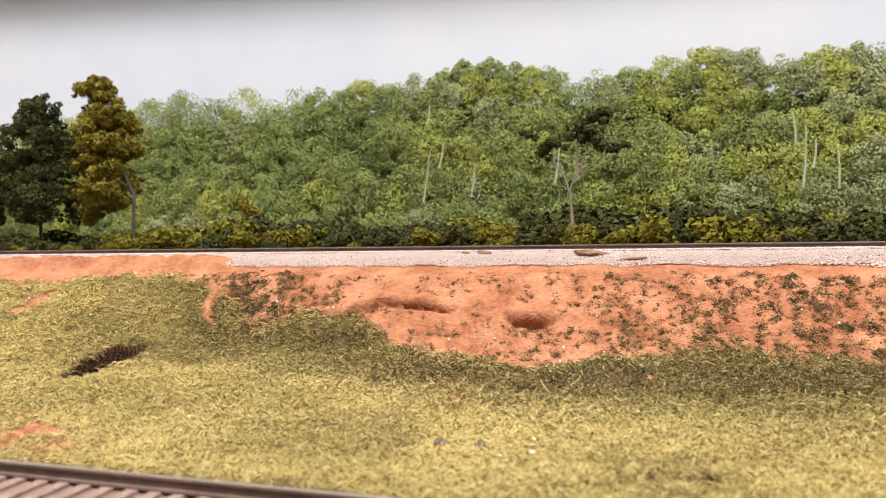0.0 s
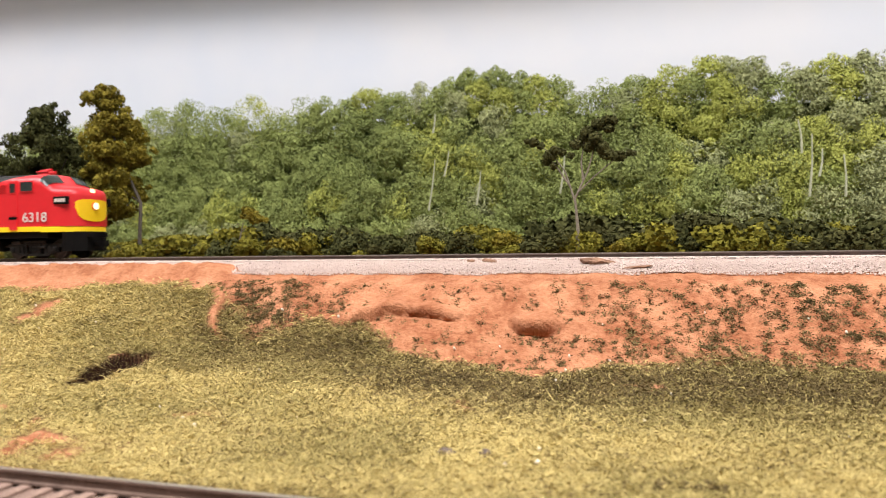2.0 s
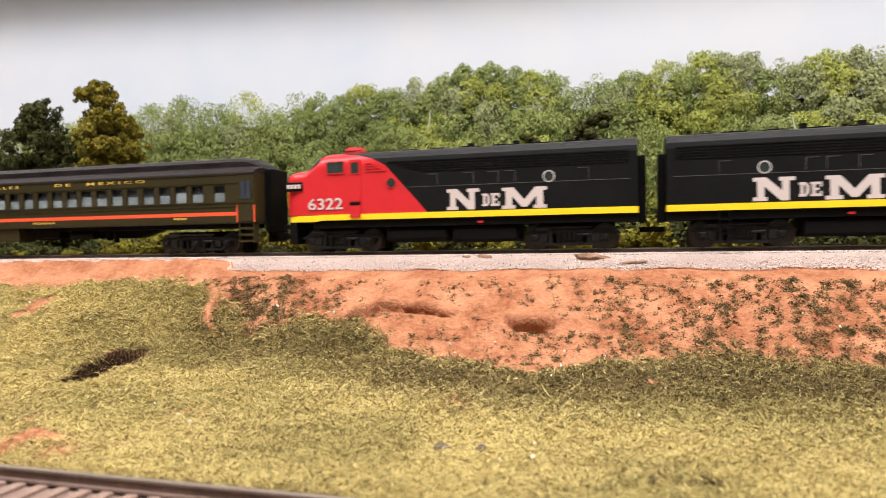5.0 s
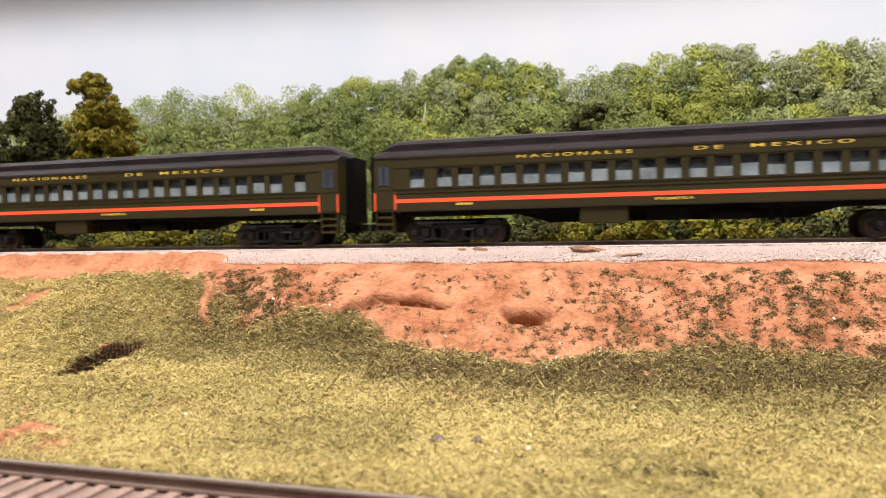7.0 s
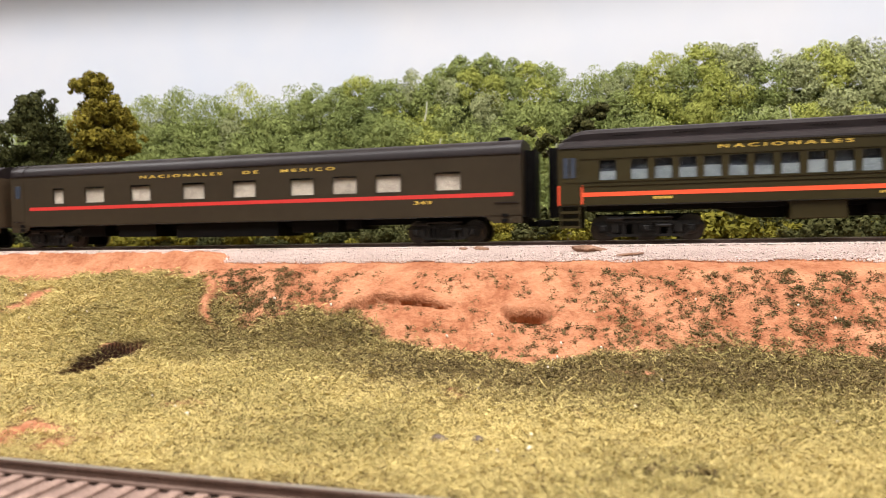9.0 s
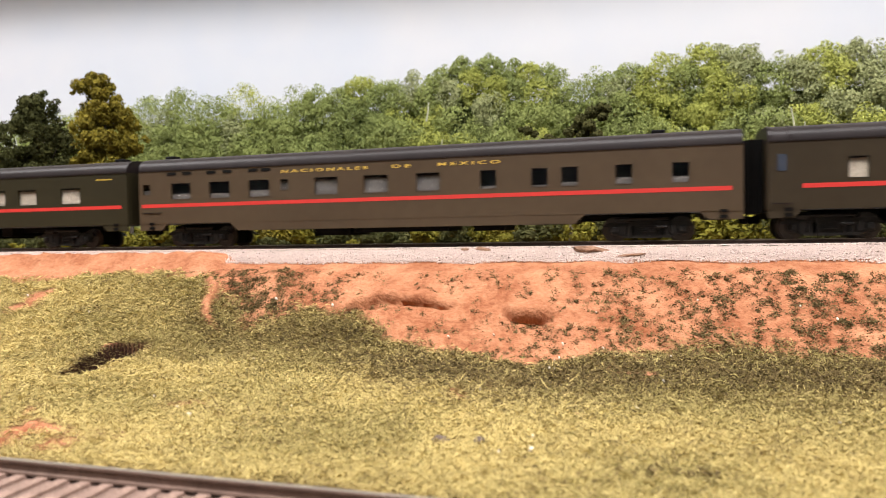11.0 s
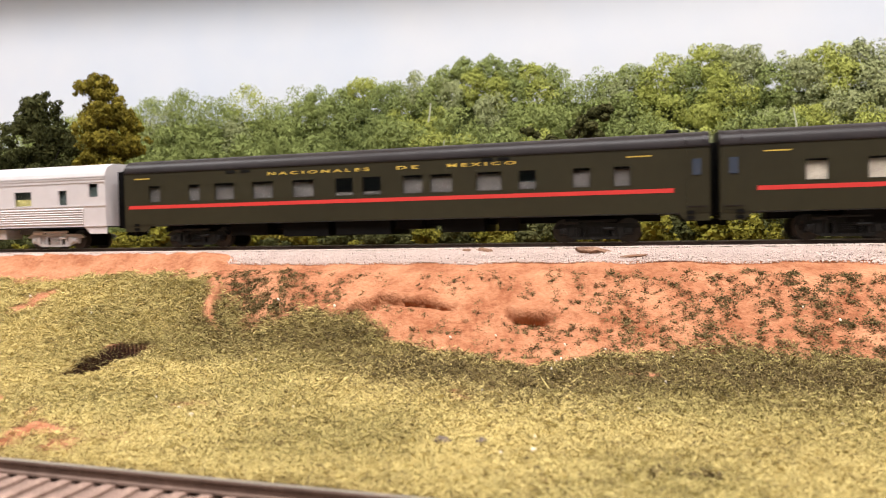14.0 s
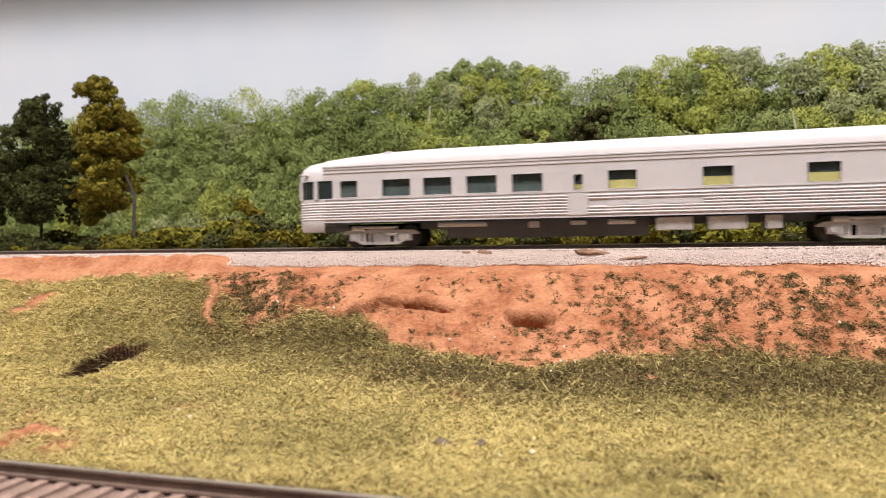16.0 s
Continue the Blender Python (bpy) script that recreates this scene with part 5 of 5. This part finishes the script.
        for ra, rb in zip(rows_, rows_[1:]):
            for i in range(7):
                w.faces.new((ra[i], ra[i + 1], rb[i + 1], rb[i]))
        put("windshield", w, "glass", label="dark windshield pane", smooth=True)
        for x in (-0.0518, 0.0258):
            p = put("porthole", cyl(bmesh.new(), (x, side * HW, 0.0342), 0.0028, 0.0008, "y", 28), "silver_d" if x < 0 else "red")
            put("pane", cyl(bmesh.new(), (x, side * HW, 0.0342), 0.0022, 0.0010, "y", 28), "glass", p)
        # grille louvres along the top of the side
        for k in range(5):
            put("grille_bar", boxes((R + 0.004, 0.012 + 0.004 * k, side * HW - 0.0004, side * HW + 0.0004, 0.0394 + k * 0.0012, 0.0399 + k * 0.0012)), "black")
        for k in range(4):
            put("cab_louvre", boxes((0.0290 + 0.0022 * k, 0.0395, side * HW - 0.0004, side * HW + 0.0004, 0.0402 + k * 0.0013, 0.0406 + k * 0.0013)), "red")
        bm = bmesh.new()
        box(bm, R + 0.003, 0.0225, side * HW - 0.00015, side * HW + 0.00015, 0.0316, 0.0318)
        for x in (-0.070, -0.036, -0.028, -0.016, 0.002):
            box(bm, x, x + 0.005, side * HW - 0.0002, side * HW + 0.0002, 0.0375, 0.0377)
            box(bm, x, x + 0.0002, side * HW - 0.0001, side * HW + 0.0001, 0.0325, 0.0376)
        put("panel_seam", bm, "grey")
        bm = boxes((0.0420, 0.0484, side * HW - 0.0003, side * HW + 0.0003, 0.0195, 0.0465))
        door = put("cab_door", bm, "red")
        bm = boxes((0.0424, 0.0480, side * HW - 0.0006, side * HW + 0.0006, 0.0255, 0.0300), (0.0424, 0.0480, side * HW - 0.0009, side * HW + 0.0009, 0.0175, 0.0235))
        put("door_step", bm, "red", door)
        # raised black strip stands for the shade inside the step recess
        bm = boxes((0.0424, 0.0480, side * HW - 0.0010, side * HW + 0.0010, 0.0236, 0.0250))
        put("step_shade_strip", bm, "matte", door)
        # number board beside the nose
        board = put("number_board", boxes((0.0746, 0.0842, side * (HW * 0.925) - 0.0012, side * (HW * 0.925) + 0.0012, 0.0318, 0.0364), bevel=0.0003), "matte")
        put("plate_bars", boxes(*[(0.0757 + k * 0.0020, 0.0772 + k * 0.0020, side * (HW * 0.925 + 0.0012) - 0.0002, side * (HW * 0.925 + 0.0012) + 0.0002, 0.0331, 0.0352) for k in range(4)]), "cream", board)
    # roof: fans, hatches, horns
    bm = bmesh.new()
    for x in (-0.062, -0.045, -0.028, -0.011):
        put("roof_fan", cyl(bmesh.new(), (x, 0, top), 0.0062, 0.0014, "z", 24), "black")
    for x in (-0.075, 0.005, 0.02):
        put("roof_hatch", box(bmesh.new(), x - 0.004, x + 0.004, -0.006, 0.006, top - 0.0005, top + 0.0007, bevel=0.0003), "black")
    for x in (-0.0335, -0.0105):
        put("exhaust_stack", boxes((x - 0.0016, x + 0.0016, -0.003, 0.0, top - 0.0005, top + 0.0028)), "matte")
    bm = boxes((0.0465, 0.0585, -0.0012, 0.0012, top + 0.0008, top + 0.0014), (0.0485, 0.0495, -0.0012, 0.0012, top - 0.001, top + 0.0010), (0.0555, 0.0565, -0.0012, 0.0012, top - 0.001, top + 0.0010))
    for y, k in ((-0.0028, 0.0), (0.0, 0.0012), (0.0028, 0.0)):
        cyl(bm, (0.0515, y, top + 0.0020 + k), 0.0004, 0.009, "x", 10, 0.0009)
    put("horn", bm, "red", label="red roof horns")
    # lettering on the near side
    nx = [k * (0.97 if flip else 1.0) for k in (-0.0564, -0.0399, -0.0386, -0.0347, -0.0343, -0.0298, -0.0286, -0.0068)]
    off = 0.0 if not flip else 0.0574
    y = -HW - 0.0002
    for kind, a, b, z0, z1 in (("N", nx[0], nx[1], 0.0198, 0.0298), ("D", nx[2], nx[3], 0.0212, 0.0272), ("E", nx[4], nx[5], 0.0212, 0.0272), ("M", nx[6], nx[7], 0.0196, 0.0296)):
        part("road_mark", prism(bmesh.new(), slab_letter(kind, a + off, b + off, z0, z1), y, y + 0.00015), M["cream"], car, "pale slab-serif mark")
    nxs = (0.0520, 0.0701) if not flip else (-0.0712, -0.0520)
    words(number, nxs[0], nxs[1], 0.0218, 0.0276, -HW - 0.0002, M["cream"], car, "road_number")
    # underbody, pilot, tank and trucks
    bm = boxes((-0.0915, 0.0690, -HW + 0.0012, HW - 0.0012, 0.0125, 0.0164))
    put("skirt", bm, "matte")
    bm = bmesh.new()
    box(bm, -0.0365, -0.0040, -0.0150, 0.0150, 0.0042, 0.0124, bevel=0.0016)
    put("fuel_tank", bm, "matte")
    put("air_tank", box(bmesh.new(), -0.0020, 0.0305, -0.0150, 0.0150, 0.0046, 0.0124, bevel=0.0022), "matte")
    put("sand_filler", boxes((-0.020, -0.0175, -HW + 0.0006, HW - 0.0006, 0.0134, 0.0144)), "red")
    bm = bmesh.new()
    loft(bm, [[(x, -w, 0.0045), (x, -w, 0.0160), (x, w, 0.0160), (x, w, 0.0045)] for x, w in ((0.0790, HW * 0.90), (0.0812, HW * 0.86), (0.0846, HW * 0.70), (0.0880, HW * 0.35))])
    put("pilot", bm, "matte", label="dark pilot plate")
    bm = boxes((0.0885, 0.0965, -0.0015, 0.0015, 0.0075, 0.0100), (0.0935, 0.0965, -0.0024, 0.0018, 0.0068, 0.0106))
    box(bm, 0.0880, 0.0915, 0.0040, 0.0062, 0.0125, 0.0150)
    box(bm, 0.0880, 0.0915, -0.0062, -0.0040, 0.0125, 0.0150)
    put("coupler", bm, "matte")
    put("rear_coupler", boxes((-0.0985, -0.0915, -0.0014, 0.0014, 0.0075, 0.0100)), "matte")
    put("rear_diaphragm", boxes((-0.0950, -0.0915, -0.0080, 0.0080, 0.0120, 0.0430), bevel=0.0006), "matte")
    put("ladder", boxes(*[(-0.0700, -0.0655, -HW - 0.0003, -HW + 0.0008, z, z + 0.0006) for z in (0.0060, 0.0090, 0.0120)], (-0.0702, -0.0697, -HW - 0.0002, -HW + 0.0008, 0.0055, 0.0163), (-0.0658, -0.0653, -HW - 0.0002, -HW + 0.0008, 0.0055, 0.0163)), "matte")
    for x in (-0.0605, 0.0555):
        truck(car, x * sg, (-0.0158, 0.0158), 0.0057, M["frame"], 0.044)
    return car


def observation(label):
    car = thing("observation_car", label, "train car", "passenger cars")
    half, z0, eave, top = 0.149, 0.0130, 0.0405, 0.0490
    tail = -half + 0.0125
    wins = [(a + 1.571, b + 1.571, 0.0255, 0.0337) for a, b in ((-1.7005, -1.691), (-1.6778, -1.6631), (-1.6564, -1.642), (-1.6347, -1.6199), (-1.6126, -1.5982), (-1.5686, -1.5562), (-1.5285, -1.5161), (-1.4872, -1.4746), (-1.4548, -1.4489))]
    wins.append((-1.5839 + 1.571, -1.58 + 1.571, 0.0255, 0.0325))
    door = (-1.4336 + 1.571, -1.4271 + 1.571, 0.0296, 0.037)
    allw = wins + [door]
    first = tail - 0.002
    bm = bmesh.new()
    for side in (-1, 1):
        wall(bm, -0.1336, half, z0, eave, allw, side * HW, side)
        y = side * HW
        for low, high in ((z0, 0.0250), (0.0342, eave)):
            box(bm, first, -0.1336, min(y, y - side * 0.0008), max(y, y - side * 0.0008), low, high)
    part("body_side", bm, M["silver"], car)
    part("end_wall", boxes((half - 0.0008, half, -HW + 0.0002, HW - 0.0002, z0, eave)), M["silver"], car)
    # rounded tail
    def tail_pts(k, n=14):
        out = []
        for i in range(n + 1):
            a = math.pi * (0.5 + i / n)
            out.append((first + 0.020 * math.cos(a) * k + (0 if k == 1 else 0), HW * math.sin(a) * k))
        return out
    bm = bmesh.new()
    rings = []
    for z, k in ((0.0080, 0.93), (0.0100, 0.985), (z0, 1.0), (0.0250, 1.0)):
        rings.append([(x, y, z) for x, y in tail_pts(k)])
    loft(bm, rings, close=False, caps=False)
    rings = []
    for z, k in ((0.0342, 1.0), (0.0382, 0.985), (0.0412, 0.91), (0.0434, 0.74), (0.0447, 0.46), (0.0452, 0.1)):
        rings.append([(x, y, z) for x, y in tail_pts(k)])
    loft(bm, rings, close=False, caps=False)
    part("rounded_tail", bm, M["silver"], car, smooth=True)
    bm = bmesh.new()
    loft(bm, [[(x, y, z) for x, y in tail_pts(0.97)] for z in (0.0250, 0.0342)], close=False, caps=False)
    for side in (-1, 1):
        y = side * HW * 0.97
        box(bm, first, -0.1332, min(y, y - side * 0.0003), max(y, y - side * 0.0003), 0.0250, 0.0342)
    part("tail_glass", bm, M["glass"], car, "dark wraparound lounge window")
    for i in (1, 4, 7, 10, 13):
        x, y = tail_pts(1.0)[i]
        part("tail_post", boxes((x - 0.0009, x + 0.0009, y - 0.0009, y + 0.0009, 0.0248, 0.0344)), M["silver"], car)
    part("interior", boxes((first, half - 0.001, -HW + 0.0006, HW - 0.0006, z0, z0 + 0.001), (first, half - 0.001, -0.0006, 0.0006, z0, eave)), M["inside"], car)
    part("roof", loft(bmesh.new(), [roof_ring(x, HW, eave, t_) for x, t_ in ((first - 0.001, 0.0452), (-0.125, 0.0469), (-0.110, 0.0481), (-0.092, 0.0488), (-0.07, top), (half, top))]), M["silver"], car, smooth=True)
    fill = [-0.95, -0.55, -0.5, -0.6, -0.45, 0.48, 0.48, 0.48, -0.9, 0.35, -0.9]
    fill_windows(car, allw, {"rim": "silver", "fill": fill, "blind": "shade_y", "back": "lounge"})
    # fluted panels and mouldings
    spans = [(first, -0.0160), (-0.0064, half - 0.0155)]
    for side in (-1, 1):
        for i in range(7):
            z = 0.0146 + i * 0.00135
            bm = bmesh.new()
            for a, b in spans:
                if a > -0.01 and i in (3, 4):
                    a = 0.043
                cyl(bm, ((a + b) / 2, side * HW, z), 0.00056, b - a, "x", 8)
            if side < 0:
                pts = tail_pts(1.0)
                loft(bm, [[(x, y, z - 0.0005), (x - 0.0004, y * 1.01, z), (x, y, z + 0.0005)] for x, y in pts], close=False, caps=False)
            part("flute", bm, M["silver"], car)
        bm = bmesh.new()
        for z in (0.0128, 0.0243, 0.0378, 0.0396, 0.0408):
            box(bm, first, half, side * HW - 0.0003, side * HW + 0.0003, z, z + 0.0005)
        part("moulding", bm, M["silver"], car)
    part("access_panel", boxes((0.002, 0.042, -HW - 0.0004, -HW + 0.0003, 0.0180, 0.0202)), M["silver"], car)
    part("side_door", boxes((-0.0160, -0.0066, -HW - 0.0004, -HW + 0.0002, 0.0140, 0.0240)), M["silver"], car)
    for side in (-1, 1):
        y = side * (HW - 0.0002)
        bm = prism(bmesh.new(), [(half, 0.0132), (half, 0.0086), (half - 0.011, 0.0086), (half - 0.016, 0.0132)], min(y, y - side * 0.0006), max(y, y - side * 0.0006))
        part("skirt", bm, M["silver"], car)
    for x in (-0.105, -0.035, 0.06, 0.12):
        part("roof_vent", boxes((x - 0.002, x + 0.002, -0.0135, -0.0085, top - 0.0042, top - 0.0010), bevel=0.0004), M["silver"], car)
    part("marker_lamp", boxes((first - 0.014, first - 0.010, -0.0155, -0.0135, 0.0372, 0.0382), bevel=0.0003), M["silver_d"], car)
    part("drumhead", cyl(bmesh.new(), (-half - 0.0005, 0, 0.0150), 0.0040, 0.0010, "x", 20), M["silver_d"], car)
    part("tank", cyl(bmesh.new(), (-0.0670, -0.0135, 0.0108), 0.0013, 0.024, "x", 12), M["silver"], car)
    part("underframe", boxes((-0.075, 0.020, -0.0100, 0.0100, 0.0040, 0.0126), (-0.1, half - 0.02, -0.006, 0.006, 0.0090, 0.0128)), M["grey"], car, "grey underbody pan")
    part("fitting", boxes((-0.0345, -0.030, -0.0145, -0.0105, 0.0085, 0.0115), (-0.015, -0.008, -0.0135, -0.0105, 0.0095, 0.0115), bevel=0.0003), M["silver"], car)
    part("tank", cyl(bmesh.new(), (0.008, -0.0135, 0.0106), 0.0013, 0.012, "x", 12), M["silver"], car)
    for a, b in ((0.0230, 0.0385), (0.0450, 0.0605), (0.0680, 0.0745)):
        part("equipment_box", boxes((a, b, -0.0155, -0.004, 0.0062, 0.0122), bevel=0.0004), M["silver_d"], car)
    for x in (-0.110, 0.1085):
        truck(car, x, (-0.0145, 0.0145), 0.0053, M["silver_d"], 0.042)
    diaphragm(car, half, 1)
    coupler(car, half, 1)
    return car


def W(c, pairs, z0=0.0255, z1=0.0342):
    return [(a - c, b - c, z0, z1) for a, b in pairs]


def build_train():
    cars = []
    cars.append((locomotive("black and red streamlined diesel locomotive leading the train", "6318", False), 0.7278))
    cars.append((locomotive("black and red streamlined diesel locomotive running nose backwards", "6322", True), 0.5327))
    cars.append((heavyweight("olive heavyweight passenger coach with orange stripe and clerestory roof", 0.1402), 0.2902))
    cars.append((heavyweight("olive heavyweight passenger coach behind the first coach", 0.1376), -0.0070))
    under = [(-0.105, -0.088, 0.0062, 0.014), (-0.078, -0.053, 0.0056, 0.015), (-0.040, 0.022, 0.0048, 0.015), (0.030, 0.056, 0.0062, 0.014), (0.060, 0.068, 0.0075, 0.013)]
    c = -0.3125
    cars.append((lightweight("dark brown-olive smooth-sided sleeping car with red stripe", 0.1510, "dbrown",
                             W(c, [(-0.4327, -0.4255), (-0.4105, -0.3974), (-0.3795, -0.3667), (-0.3461, -0.3325), (-0.3149, -0.3016), (-0.2814, -0.2683), (-0.2576, -0.2447), (-0.2342, -0.2212), (-0.2035, -0.191)]),
                             [-0.1455], 0.0376, (-0.1375, 0.1470), {"rim": "dbrown", "fill": [0.92], "blind": "shade"}, under,
                             {"skirts": [(1, 0.014), (-1, 0.010)], "words": (-0.0605, -0.0089, 0.0038, 0.0128, 0.0259, 0.0561), "number": "343", "numx": 0.098, "stacks": [0.141], "line": 0.144}, (-0.126, 0.098 + 0.014), [], []), c))
    c = -0.6275
    cars.append((lightweight("warm olive-brown smooth-sided lounge car with red stripe", 0.1545, "brown",
                             W(c, [(-0.7611, -0.749), (-0.7372, -0.7249), (-0.7133, -0.7013), (-0.6753, -0.6626), (-0.6483, -0.6356), (-0.6207, -0.6088), (-0.5887, -0.581), (-0.5643, -0.5568), (-0.5505, -0.543), (-0.5262, -0.519), (-0.502, -0.495)], 0.0260, 0.0346) + W(c, [(-0.7792, -0.7746), (-0.6947, -0.6903)], 0.029, 0.0344),
                             [], 0.0377, (-0.1530, 0.1500), {"rim": "brown", "fill": [0.35, 0.3, 0.4, 0.9, 0.9, 0.9, 0.15, 0.1, 0.2], "blind": "shade_b"}, [(-0.050, -0.030, 0.0050, 0.014), (-0.028, 0.022, 0.0062, 0.014), (0.034, 0.050, 0.0060, 0.0140)],
                             {"skirts": [(1, 0.014), (-1, 0.014)], "words": (-0.0664, -0.0185, -0.0055, 0.004, 0.0180, 0.0486), "stacks": [-0.142, 0.12], "line": -0.146, "low": (-0.098, 0.088)}, (-0.120, 0.115), [],
                             [(x - c, 0.0390) for x in (-0.7606, -0.7510, -0.7360, -0.7260, -0.7105, -0.703)]), c))
    c = -0.9445
    cars.append((lightweight("dark olive smooth-sided sleeping car with red stripe and pale blinds", 0.1545, "dolive",
                             W(c, [(-1.0655, -1.0571), (-1.0421, -1.0293), (-1.0113, -0.9981), (-0.9771, -0.964), (-0.946, -0.9331), (-0.9132, -0.8996), (-0.8899, -0.8763), (-0.8665, -0.8532), (-0.8355, -0.8222)]),
                             [-0.149], 0.0366, (-0.1395, 0.1505), {"rim": "dolive", "fill": [0.92], "blind": "shade"}, under,
                             {"skirts": [(1, 0.014), (-1, 0.010)], "words": (-0.0724, -0.0143, 0.0007, 0.0101, 0.0260, 0.0582), "stacks": [0.141]}, (-0.1045, 0.108), [(-0.137, -0.126), (0.134, 0.145)], []), c))
    c = -1.2560
    cars.append((lightweight("dark olive smooth-sided sleeping car with many narrow windows", 0.1530, "dolive",
                             W(c, [(-1.3928, -1.3855), (-1.3672, -1.3603), (-1.351, -1.3393), (-1.328, -1.3161), (-1.3046, -1.2927), (-1.2806, -1.2711), (-1.2657, -1.2561), (-1.2443, -1.2343), (-1.2302, -1.2193), (-1.2072, -1.1952), (-1.1868, -1.1789), (-1.1617, -1.1541), (-1.1435, -1.1364)]),
                             [0.1475], 0.0373, (-0.1500, 0.1380), {"rim": "dolive", "fill": [0.9, 0.9, 0.9, 0.9, 0.9, 0.2, 0.2, 0.9, 0.9, 0.9, 0.4, 0.9, 0.9], "blind": "shade_b"}, [(-0.088, -0.066, 0.0062, 0.014), (-0.056, -0.030, 0.0052, 0.015), (-0.026, 0.004, 0.0055, 0.015), (0.006, 0.020, 0.0080, 0.013), (0.030, 0.052, 0.0060, 0.014), (0.058, 0.068, 0.0060, 0.014)],
                             {"skirts": [(1, 0.010), (-1, 0.014)], "words": (-0.0628, -0.0059, 0.0086, 0.0198, 0.0346, 0.0678), "stacks": [0.138]}, (-0.110, 0.104), [(-0.146, -0.136), (0.118, 0.129)],
                             [(x, 0.0392) for x in (-0.085, -0.076, 0.054, 0.062)]), c))
    cars.append((observation("silver fluted round-end observation car at the train's tail"), -1.5710))
    return cars


CARS = build_train()


def motions():
    for car, at in CARS:
        walk(car, [(0.5 * i, pose(s + at, 0, 0)) for i, s in enumerate(TRAIN)])
    # every wheelset rolls along the rail
    steps = [i / FPS for i in range(16 * FPS + 1)]
    rolled = np.interp(steps, [0.5 * i for i in range(len(TRAIN))], TRAIN)
    for ob, x, r in WHEELS:
        walk(ob, [(t, Matrix.Translation((x, 0, r)) @ Matrix.Rotation((s - TRAIN[0]) / r, 4, "Y")) for t, s in zip(steps, rolled)])


motions()
